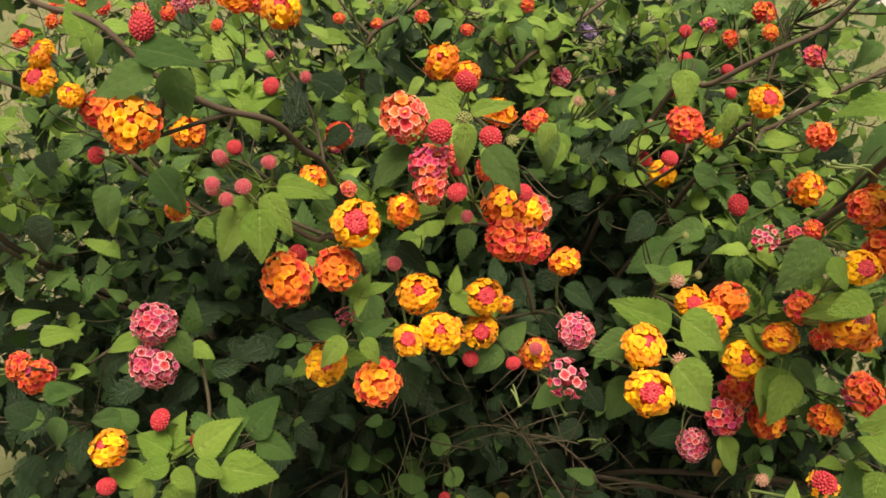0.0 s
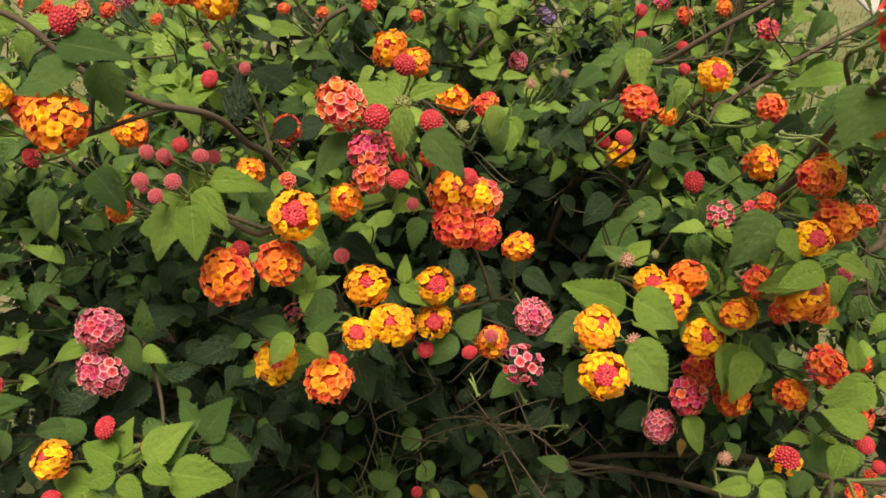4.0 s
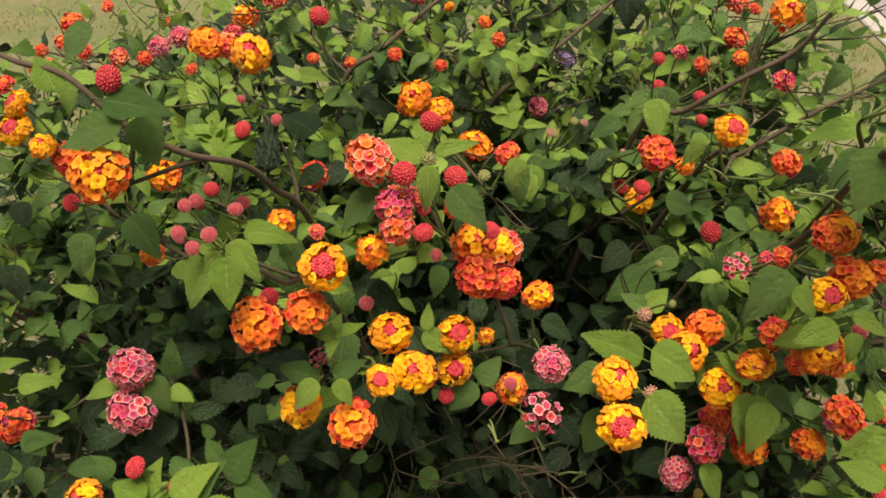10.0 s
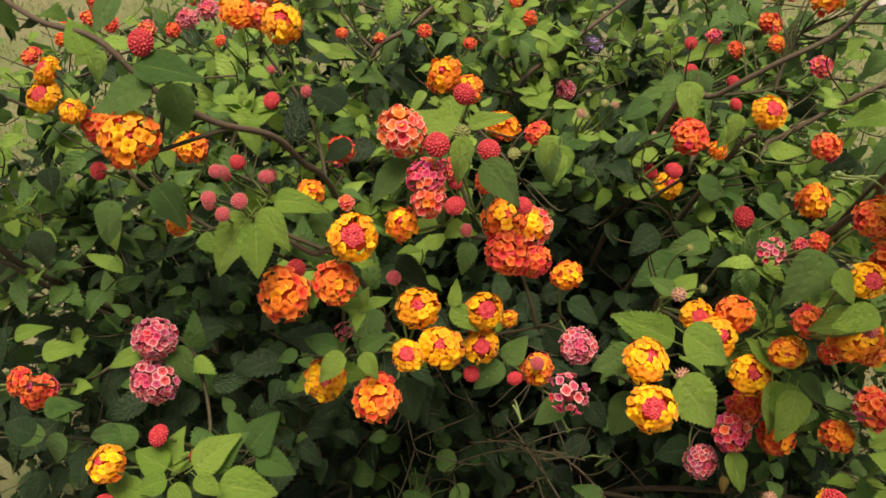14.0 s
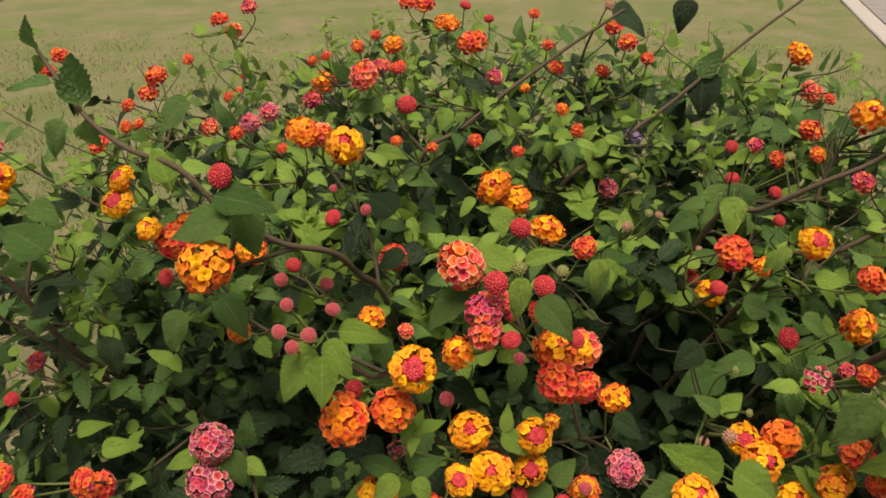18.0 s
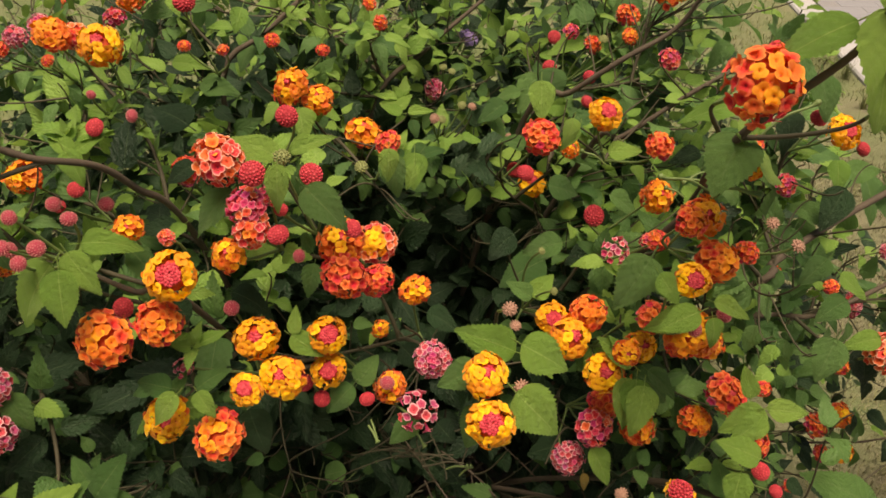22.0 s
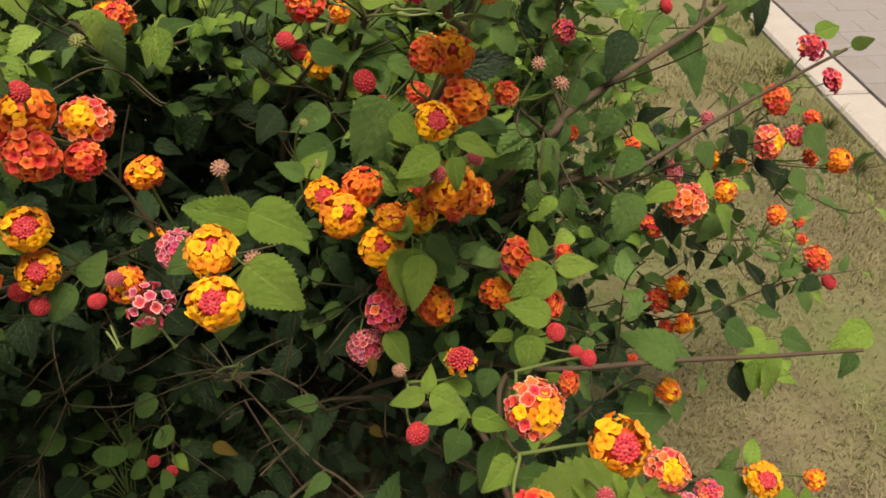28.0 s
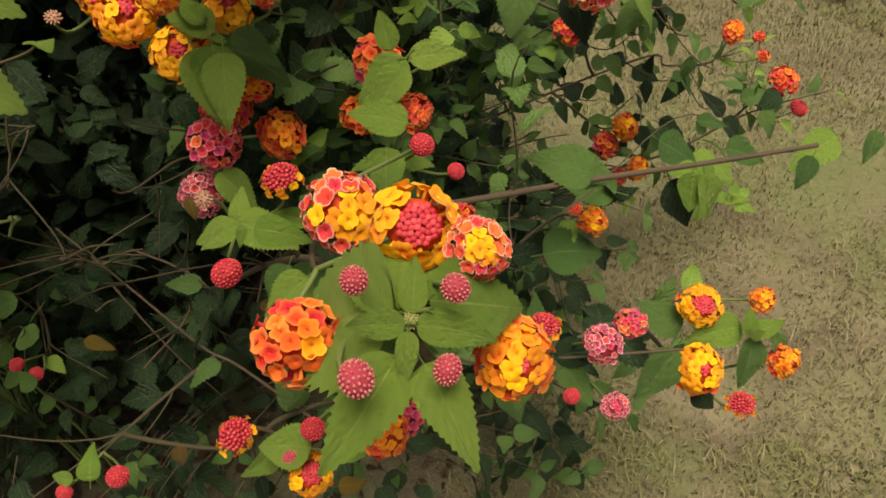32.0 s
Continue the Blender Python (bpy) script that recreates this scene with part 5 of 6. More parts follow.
leaf((-0.096, 0.721, 0.857), (-0.128, 0.736, 0.881), None, "old", 1.3)
leaf((-0.068, 0.730, 0.871), (-0.051, 0.722, 0.858), None, "old", 1.1)
leaf((-0.076, 0.638, 0.856), (-0.104, 0.629, 0.843), None, "old", 1.1)
leaf((-0.052, 0.913, 0.878), (-0.075, 0.896, 0.851), None, "mid", 1.1)
leaf((0.122, 0.722, 0.857), (0.101, 0.727, 0.865), None, "new", 0.9)
leaf((0.128, 0.722, 0.857), (0.155, 0.725, 0.861), None, "new", 0.9)
leaf((0.132, 0.709, 0.855), (0.134, 0.698, 0.838), None, "mid", 1.0)
leaf((0.129, 0.631, 0.845), (0.120, 0.618, 0.824), None, "new", 0.9)
leaf((0.140, 0.653, 0.843), (0.160, 0.658, 0.849), None, "mid", 1.0)
leaf((0.118, 0.657, 0.848), (0.109, 0.649, 0.836), None, "mid", 1.0)
leaf((-0.193, 0.365, 0.714), (-0.222, 0.372, 0.725), None, "new", 1.2)
leaf((-0.197, 0.371, 0.704), (-0.189, 0.387, 0.728), None, "new", 1.1)
leaf((-0.177, 0.372, 0.706), (-0.144, 0.386, 0.725), None, "new", 1.0)
leaf((-0.164, 0.349, 0.725), (-0.146, 0.341, 0.713), None, "new", 1.0)
leaf((-0.185, 0.347, 0.723), (-0.210, 0.343, 0.717), None, "new", 1.1)
leaf((-0.177, 0.339, 0.728), (-0.163, 0.328, 0.713), None, "new", 1.0)
leaf((-0.147, 0.407, 0.685), (-0.123, 0.424, 0.710), None, "mid", 1.3)
leaf((-0.140, 0.404, 0.681), (-0.107, 0.399, 0.673), None, "mid", 1.3)
leaf((-0.155, 0.421, 0.689), (-0.169, 0.432, 0.705), None, "mid", 1.2)
leaf((-0.237, 0.402, 0.697), (-0.260, 0.411, 0.711), None, "mid", 1.2)
leaf((-0.334, 0.417, 0.679), (-0.344, 0.431, 0.699), None, "mid", 1.3)
leaf((-0.299, 0.409, 0.702), (-0.311, 0.393, 0.679), None, "mid", 1.2)
leaf((-0.359, 0.498, 0.709), (-0.327, 0.505, 0.718), None, "new", 1.0)
leaf((-0.385, 0.507, 0.722), (-0.356, 0.515, 0.733), None, "new", 1.0)
leaf((-0.320, 0.437, 0.707), (-0.305, 0.428, 0.695), None, "mid", 1.1)

bough(0.0030, (-0.446, 0.700, 1.058), (-0.397, 0.650, 1.032), (-0.347, 0.600, 1.009), (-0.291, 0.555, 0.997), (-0.239, 0.531, 0.990), (-0.206, 0.529, 0.952), (-0.165, 0.533, 0.923), (-0.131, 0.564, 0.897), (-0.115, 0.589, 0.861), (-0.092, 0.634, 0.785))
bough(0.0028, (0.418, 0.702, 0.972), (0.398, 0.713, 0.933), (0.349, 0.717, 0.903), (0.304, 0.738, 0.862), (0.263, 0.778, 0.814))
bough(0.0026, (0.438, 0.660, 0.907), (0.397, 0.658, 0.885), (0.342, 0.666, 0.842), (0.313, 0.700, 0.803))
bough(0.0027, (0.359, 0.365, 1.061), (0.363, 0.390, 1.024), (0.348, 0.410, 0.991), (0.336, 0.440, 0.950), (0.340, 0.480, 0.896), (0.358, 0.550, 0.809))
bough(0.0032, (0.830, 0.689, 0.872), (0.734, 0.671, 0.820), (0.659, 0.639, 0.790), (0.547, 0.594, 0.767), (0.467, 0.552, 0.756), (0.430, 0.539, 0.728))
bough(0.0024, (0.812, 0.605, 0.751), (0.732, 0.600, 0.723), (0.658, 0.594, 0.694), (0.557, 0.584, 0.653), (0.467, 0.593, 0.641))
bough(0.0026, (1.104, 0.705, 0.281), (0.980, 0.722, 0.270), (0.871, 0.724, 0.243), (0.785, 0.747, 0.217))
bough(0.0026, (0.725, 0.375, 0.550), (0.634, 0.394, 0.550), (0.537, 0.414, 0.552), (0.424, 0.436, 0.552), (0.353, 0.498, 0.513))
bough(0.0030, (-0.103, 0.447, 0.871), (-0.081, 0.448, 0.854), (-0.054, 0.473, 0.818))
bough(0.0034, (-0.443, 0.538, 0.909), (-0.421, 0.545, 0.858), (-0.407, 0.563, 0.786), (-0.385, 0.596, 0.718))
bough(0.0030, (-0.454, 0.542, 0.836), (-0.400, 0.569, 0.754), (-0.376, 0.603, 0.689))
bough(0.0036, (0.178, 0.991, 1.024), (0.084, 0.953, 0.969), (-0.024, 0.885, 0.902), (-0.089, 0.862, 0.827))
bough(0.0026, (0.427, 1.046, 1.030), (0.345, 1.011, 0.977), (0.248, 0.965, 0.907), (0.166, 0.929, 0.854), (0.085, 0.882, 0.781))
bough(0.0022, (0.084, 0.634, 0.486), (0.132, 0.574, 0.443), (0.184, 0.508, 0.396), (0.215, 0.480, 0.379), (0.277, 0.433, 0.283))
bough(0.0022, (0.143, 0.611, 0.452), (0.186, 0.578, 0.434), (0.204, 0.563, 0.397))
bough(0.0020, (0.542, 0.267, 0.510), (0.497, 0.287, 0.502), (0.454, 0.312, 0.486), (0.420, 0.345, 0.451))
bough(0.0022, (0.344, 0.174, 0.758), (0.350, 0.192, 0.715), (0.357, 0.235, 0.650), (0.337, 0.287, 0.574), (0.319, 0.390, 0.581))
bough(0.0022, (0.934, 0.729, 0.388), (0.888, 0.730, 0.377), (0.835, 0.744, 0.381), (0.794, 0.776, 0.379))

pod((0.347, 0.436, 0.951), (0.385, 0.439, 0.973))
pod((0.358, 0.483, 0.881), (0.309, 0.495, 0.892))
pod((0.343, 0.469, 0.892), (0.374, 0.456, 0.892))
pod((0.294, 0.571, 0.863), (0.272, 0.578, 0.876))
pod((0.371, 0.535, 0.870), (0.347, 0.530, 0.864))
pod((0.339, 0.468, 0.892), (0.301, 0.476, 0.904))
pod((0.337, 0.469, 0.893), (0.376, 0.458, 0.893))
pod((0.341, 0.510, 0.862), (0.325, 0.514, 0.871))
pod((0.157, 0.595, 0.462), (0.116, 0.595, 0.458))
pod((0.155, 0.591, 0.458), (0.090, 0.604, 0.459))
pod((0.117, 0.572, 0.430), (0.096, 0.567, 0.427))
pod((0.161, 0.521, 0.539), (0.116, 0.524, 0.537))
pod((0.072, 0.428, 0.717), (0.079, 0.416, 0.709))
pod((0.105, 0.428, 0.715), (0.117, 0.411, 0.704))
pod((0.074, 0.435, 0.716), (0.079, 0.419, 0.705))
pod((0.134, 0.426, 0.655), (0.153, 0.421, 0.663))
pod((0.145, 0.421, 0.651), (0.156, 0.421, 0.663))
pod((0.551, 0.453, 0.463), (0.574, 0.447, 0.470))


def outward(p):
    d = p - HEART
    d.z *= 0.6
    return d.normalized()


def head_axis(p, rg):
    return (outward(p) * 0.25 + Vector((0.0, -0.5, 0.62)) + Vector(rg.normal(0, 0.17, 3))).normalized()


rg_heads = np.random.default_rng(11)
for b in blossoms:
    b[3] = Vector(b[3]).normalized() if b[3] else head_axis(b[1], rg_heads)

# heads that stand close together share a shoot
clusters = []
for b in sorted(blossoms, key=lambda b: (b[1].y, b[1].x)):
    for c in clusters:
        mid = sum((q[1] for q in c), Vector()) / len(c)
        if (mid - b[1]).length < 0.062 and len(c) < 6:
            c.append(b)
            break
    else:
        clusters.append([b])

# low weeds under the shrub: top, height, leaves, leaf length
WEEDS = (
    (Vector((-0.055, 0.602, 0.360)), 0.36, 12, 0.022),
    (Vector((-0.030, 0.607, 0.420)), 0.42, 9, 0.030),
    (Vector((-0.058, 0.613, 0.300)), 0.30, 9, 0.022),
)
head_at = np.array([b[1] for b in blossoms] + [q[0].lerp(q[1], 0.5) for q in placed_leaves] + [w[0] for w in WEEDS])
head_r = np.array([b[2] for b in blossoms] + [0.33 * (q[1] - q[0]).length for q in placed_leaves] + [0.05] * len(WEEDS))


def clear_of_view(centres, sizes):
    """Whether leaves stay out of the camera's view of flower heads, placed leaves and weeds."""
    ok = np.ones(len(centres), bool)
    for sight in CAMERA_SPOTS:
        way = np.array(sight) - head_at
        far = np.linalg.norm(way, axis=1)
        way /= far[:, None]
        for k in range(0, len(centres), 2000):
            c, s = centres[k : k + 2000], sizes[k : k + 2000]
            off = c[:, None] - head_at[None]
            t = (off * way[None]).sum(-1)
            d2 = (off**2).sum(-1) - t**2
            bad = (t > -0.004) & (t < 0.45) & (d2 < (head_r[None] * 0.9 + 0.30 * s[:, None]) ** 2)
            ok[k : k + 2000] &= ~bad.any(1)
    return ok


# dark hollows between the boughs, placed to fit the camera's view; generated leaves dropped
HOLLOWS = (
    (Vector((0.189, 0.467, 0.499)), 0.110),
    (Vector((0.156, 0.376, 0.518)), 0.100),
    (Vector((0.003, 0.530, 0.654)), 0.100),
    (Vector((0.132, 0.481, 0.758)), 0.080),
    (Vector((0.108, 0.460, 0.800)), 0.085),
    (Vector((0.006, 0.363, 0.736)), 0.110),
    (Vector((0.065, 0.487, 0.623)), 0.130),
    (Vector((0.114, 0.565, 0.517)), 0.120),
    (Vector((0.122, 0.602, 0.773)), 0.100),
    (Vector((0.131, 0.444, 0.560)), 0.120),
    (Vector((0.099, 0.383, 0.698)), 0.100),
    (Vector((0.202, 0.534, 0.538)), 0.100),
    (Vector((0.108, 0.600, 0.770)), 0.075),
    (Vector((0.130, 0.550, 0.670)), 0.090),
    (Vector((0.025, 0.450, 0.640)), 0.090),
    (Vector((0.103, 0.550, 0.560)), 0.090),
    (Vector((0.067, 0.490, 0.490)), 0.090),
    (Vector((0.231, 0.430, 0.580)), 0.080),
    (Vector((0.127, 0.584, 0.809)), 0.075),
    (Vector((0.136, 0.555, 0.764)), 0.075),
    (Vector((0.180, 0.674, 0.801)), 0.075),
    (Vector((0.096, 0.520, 0.747)), 0.075),
    (Vector((0.183, 0.586, 0.774)), 0.075),
    (Vector((0.153, 0.522, 0.749)), 0.075),
    (Vector((0.124, 0.470, 0.756)), 0.060),
    (Vector((0.147, 0.560, 0.668)), 0.075),
    (Vector((0.143, 0.550, 0.790)), 0.060),
    (Vector((0.171, 0.650, 0.684)), 0.070),
    (Vector((0.098, 0.440, 0.692)), 0.070),
    (Vector((0.196, 0.580, 0.712)), 0.060),
    (Vector((-0.137, 0.500, 0.612)), 0.060),
    (Vector((0.157, 0.600, 0.777)), 0.055),
    (Vector((0.176, 0.550, 0.764)), 0.055),
    (Vector((0.231, 0.680, 0.716)), 0.060),
    (Vector((0.107, 0.500, 0.765)), 0.050),
    (Vector((0.129, 0.440, 0.673)), 0.060),
    (Vector((0.019, 0.440, 0.662)), 0.060),
    (Vector((-0.046, 0.460, 0.626)), 0.055),
    (Vector((0.149, 0.520, 0.707)), 0.050),
    (Vector((0.129, 0.620, 0.741)), 0.060),
    (Vector((0.158, 0.750, 0.639)), 0.070),
    (Vector((0.101, 0.550, 0.710)), 0.060),
    (Vector((0.165, 0.600, 0.666)), 0.060),
    (Vector((0.177, 0.720, 0.731)), 0.060),
    (Vector((0.072, 0.480, 0.721)), 0.050),
    (Vector((0.214, 0.680, 0.647)), 0.060),
)
auto_leaves = []  # base, way, face, length, age


def leaf_pair(at, along, k, rg, size, age, tilt=0.55):
    """Two leaves opposite one another at a node of a shoot."""
    d = Vector(along).normalized()
    side = turned(d, (0, 0, 1), k * math.pi / 2 + rg.normal(0, 0.25)).col[0]
    for s in (1, -1):
        if rg.uniform() < 0.06:
            continue
        way = (side * s * 0.85 + d * tilt + Vector((0, 0, -0.2)) + Vector(rg.normal(0, 0.16, 3))).normalized()
        face = d * 0.4 + Vector((0, -0.3, 0.85)) + Vector(rg.normal(0, 0.36, 3))
        auto_leaves.append((at, way, face, size * rg.uniform(0.8, 1.15), age))


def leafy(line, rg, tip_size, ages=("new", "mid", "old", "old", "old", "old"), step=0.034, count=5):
    """Pairs of leaves back along a shoot from its tip, larger and darker with age; the darkest green also holds painted
    shade.
    """
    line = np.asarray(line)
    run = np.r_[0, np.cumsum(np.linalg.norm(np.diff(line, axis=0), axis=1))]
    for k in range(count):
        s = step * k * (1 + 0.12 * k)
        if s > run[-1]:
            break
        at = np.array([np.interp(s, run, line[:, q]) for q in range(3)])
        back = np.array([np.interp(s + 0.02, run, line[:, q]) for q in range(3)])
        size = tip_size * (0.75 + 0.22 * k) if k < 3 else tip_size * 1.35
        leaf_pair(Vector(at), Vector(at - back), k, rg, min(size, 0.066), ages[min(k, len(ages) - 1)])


def crown_point(p, rg):
    d = Vector((p.x - BASE.x, p.y - BASE.y, 0))
    d = d.normalized() if d.length > 0.01 else Vector((0, -1, 0))
    return BASE + d * rg.uniform(0.04, 0.16) + Vector((rg.normal(0, 0.03), rg.normal(0, 0.03), 0.01))


nodes_at, nodes_r = [], []


def bezier(a, b, c, d, count):
    t = np.linspace(0, 1, count)[:, None]
    a, b, c, d = (np.array(q) for q in (a, b, c, d))
    return a * (1 - t) ** 3 + 3 * b * t * (1 - t) ** 2 + 3 * c * t**2 * (1 - t) + d * t**3


def grow(points, r_tip, r_base, join=True):
    """Lays a limb's points into the net that later shoots join."""
    line = smooth_line(points, 6) if isinstance(points, list) else points
    if not join:
        return line
    for q, r in zip(line[3:], np.linspace(r_tip, r_base, len(line))[3:]):
        nodes_at.append(q)
        nodes_r.append(r)
    return line


def shoot_line(tip, axis, rg, join=True):
    """From a shoot's tip back to the nearest limb that lies further in."""
    net = np.array(nodes_at)
    own = (tip - HEART).length
    t = np.array(tip)
    gap = np.linalg.norm(net - t, axis=1)
    inner = np.linalg.norm((net - np.array(HEART)), axis=1)
    cost = gap + 1.5 * np.maximum(0, inner - own + 0.35 * gap) + 4.0 * np.maximum(0, (0.02 if t[2] > 0.98 and t[0] > 0.25 else 0.07) - gap) + 0.5 * np.maximum(0, net[:, 2] - t[2] + 0.3 * gap)
    k = int(np.argmin(cost))
    foot = Vector(nodes_at[k])
    back = -Vector(axis)
    far = (foot - tip).length
    side = Vector(rg.normal(0, 0.09, 3)) * far
    line = bezier(tip, tip + back * 0.28 * far, foot.lerp(tip, 0.3) + side + Vector((0, 0, 0.04)) * far, foot, 14 if join else 10)
    return grow(line, 0.0015, min(0.0032 + 0.004 * far, max(0.0022, nodes_r[k] * 0.9)), join)


rg_limb = np.random.default_rng(3)
limb_lines = []
for r, points in boughs:
    end = points[-1]
    root = crown_point(end, rg_limb)
    inner = end.lerp(root, 0.5) + Vector((0, 0, 0.04))
    limb_lines.append((grow([*points, inner, root], r * 0.6, r * 2.0), r))
for k in range(15):
    a = k * 2.399
    out = Vector((math.cos(a), math.sin(a), 0))
    rise = rg_limb.uniform(0.35, 0.62)
    root = BASE + out * 0.08
    top = HEART + out * rg_limb.uniform(0.18, 0.42) + Vector((0, 0, rise - 0.25))
    limb_lines.append((grow([top, top.lerp(root, 0.4) + out * 0.03 + Vector(rg_limb.normal(0, 0.02, 3)), root.lerp(top, 0.2), root], 0.003, 0.007), 0.0034))
rg_bough = np.random.default_rng(77)
for n, (line, r) in enumerate(limb_lines):
    thick = 1.0 if n >= len(boughs) or line[0][2] < 0.55 else 1.6 if line[0][0] > 0.3 else 1.25
    v, f, u = tube(line, r * 0.45 * thick, r * 0.95 * thick, 8, 0.1)
    part("branch", mesh_of("branch", v, f, [BARK], u), shrub, TO_SHRUB, "woody brown branch")
    if n < len(boughs):
        leafy(line, rg_bough, 0.030, ("new", "mid", "mid", "mid", "mid", "mid", "old", "old"), 0.036, 9)


def place_head(b, node, serial):
    kind, at, r, axis = b
    body, bud, petals = (HEAD_MESH if r > 0.0105 and at.y < 0.72 else SMALL_HEAD_MESH)[kind, serial % 4]
    squash = Matrix.Diagonal((*(r * 0.97 * q for q in (1.0 + 0.07 * math.sin(serial * 3.7), 1.0 - 0.05 * math.sin(serial * 3.7), 0.9 + 0.1 * math.sin(serial * 1.3))), 1))
    m = TO_SHRUB @ Matrix.Translation(at) @ turned(axis, (0, 0.2, 1), serial * 2.1).to_4x4() @ squash
    ob = part("flower_head", body, shrub, m, HEAD_WORDS[kind])
    if bud:
        part("bud_centre", bud, ob, Matrix())
    if petals:
        if b in singled:
            rg = np.random.default_rng(serial)
            for q, colour, shape in ring_florets(kind, rg):
                part("floret", FLORET_MESH[colour, shape], ob, q)
        else:
            part("blossom", petals, ob, Matrix())
    inv = (Matrix.Translation(at) @ turned(axis, (0, 0.2, 1), serial * 2.1).to_4x4() @ squash).inverted()
    line = bezier(at - axis * r * 0.3, at - axis * (0.55 * (at - node).length), at.lerp(node, 0.8), node, 9)
    v, f, u = tube(line, 0.0010, 0.0014, 5)
    v = np.array([inv @ Vector(q) for q in v])
    part("flower_stalk", mesh_of("flower_stalk", v, f, [STALK], u), ob, Matrix())


def near_front(p):
    return p.y + 0.35 * abs(p.x - 0.15) - 0.15 * p.z


showy = [b for b in blossoms if HEADS[b[0]][3] and b[2] > 0.014]
singled = sorted(showy, key=lambda b: near_front(b[1]))[:7]

rg_shoot = np.random.default_rng(23)
serial = 0
clusters.sort(key=lambda c: (c[0][1] - HEART).length)
for c in clusters:
    mid = sum((q[1] for q in c), Vector()) / len(c)
    axis = sum((q[3] for q in c), Vector()).normalized()
    reach = max(max((q[1] - mid).length for q in c) * 0.7, 0.0) + 0.030
    back = (HEART - mid).normalized()
    node = mid - axis * reach * 0.75 + back * reach * 0.4
    for b in c:
        place_head(b, node, serial)
        serial += 1
    line = shoot_line(node, axis, rg_shoot)
    v, f, u = tube(line, 0.0012, 0.0023, 6, 0.12)
    part("branch", mesh_of("branch", v, f, [SHOOT], u), shrub, TO_SHRUB, "thin green-brown flowering stem")
    leafy(line, rg_shoot, 0.036, count=6)

# whorls of small young leaves where a flowering shoot goes on growing: place, size
rg_whorl = np.random.default_rng(63)
for at, size in (
    ((-0.050, 0.420, 0.786), 0.030),
    ((0.028, 0.440, 0.820), 0.028),
    ((0.050, 0.480, 0.939), 0.032),
    ((-0.157, 0.590, 0.904), 0.030),
    ((0.122, 0.620, 0.854), 0.030),
    ((-0.046, 0.430, 0.814), 0.022),
    ((-0.160, 0.600, 0.907), 0.030),
    ((-0.138, 0.640, 0.909), 0.024),
    ((-0.259, 0.560, 0.977), 0.030),
    ((0.011, 0.700, 0.869), 0.026),
    ((0.123, 0.660, 0.833), 0.028),
    ((-0.096, 0.700, 0.920), 0.028),
    ((0.125, 0.800, 0.837), 0.034),
    ((0.140, 0.680, 0.831), 0.030),
    ((0.220, 0.550, 0.751), 0.032),
    ((0.185, 0.400, 0.832), 0.030),
    ((0.269, 0.620, 0.866), 0.026),
    ((0.316, 0.600, 0.868), 0.028),
    ((0.325, 0.360, 0.640), 0.026),
    ((0.116, 0.750, 0.794), 0.034),
    ((0.219, 0.550, 0.737), 0.028),
    ((0.577, 0.700, 0.779), 0.036),
    ((0.685, 0.600, 0.617), 0.034),
    ((0.774, 0.500, 0.358), 0.030),
    ((0.602, 0.270, 0.487), 0.026),):
    lean = Vector((rg_whorl.normal(0, 0.15), -0.25, 0.9)).normalized()
    for k in range(7):
        a = k * 2.399 + rg_whorl.uniform(0, 0.5)
        ring = turned(lean, (0, 1, 0.2), a).col[0]
        way = (ring * (0.95 - 0.1 * k) + lean * (0.15 + 0.14 * k)).normalized()
        auto_leaves.append((Vector(at), way, lean + Vector(rg_whorl.normal(0, 0.15, 3)), size * (1.0 - 0.09 * k), "new"))

# leafy shoots that fill the mound between the flowering ones
rg_fill = np.random.default_rng(5)


def mound_point(rg, low, high):
    while True:
        d = Vector(rg.normal(0, 1, 3))
        d.normalize()
        if d.z < -0.35:
            continue
        q = rg.uniform(low, high) * (1 + 0.08 * math.sin(7 * d.x + 3) * math.cos(6 * d.y + 2 * d.z))
        n = (abs(d.x / (0.84 if d.x < 0 else 0.50 + 0.36 * min(1.0, max(0.0, (d.y + 0.25) / 0.7)))) ** 3 + abs(d.y / (0.54 if d.y < 0 else 0.90)) ** 3 + abs(d.z / 0.595) ** 3) ** (-1 / 3)
        p = HEART + Vector((0, 0, 0.0)) + d * n * q
        if p.z > 0.05:
            return p


fill_lines = []
tips = sorted((mound_point(rg_fill, 0.62, 1.08) for k in range(2100)), key=lambda p: (p - HEART).length)
for tip in tips:
    if tip.y < 0.6 and tip.z < 0.5 and rg_fill.uniform() < 0.6:
        continue
    axis = (outward(tip) * 0.7 + Vector((0, 0, 0.6)) + Vector(rg_fill.normal(0, 0.25, 3))).normalized()
    line = shoot_line(tip, axis, rg_fill, rg_fill.uniform() < 0.15)
    fill_lines.append(line)
    # brighter greens high up, dark ones low: top light and inner shade as colour
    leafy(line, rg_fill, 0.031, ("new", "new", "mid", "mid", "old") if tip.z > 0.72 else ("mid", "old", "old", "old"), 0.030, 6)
for k in range(190):
    right = k < 130
    tip = Vector((rg_fill.uniform(0.26, 0.58) if right else rg_fill.uniform(-0.8, -0.32), rg_fill.uniform(0.55, 1.05), rg_fill.uniform(0.68, 0.96) if right else rg_fill.uniform(0.55, 0.92)))
    axis = (outward(tip) * 0.6 + Vector((0, -0.2, 0.6)) + Vector(rg_fill.normal(0, 0.3, 3))).normalized()
    line = shoot_line(tip, axis, rg_fill, False)
    fill_lines.append(line)
    leafy(line, rg_fill, 0.036, ("new", "mid", "mid", "old"), count=4)
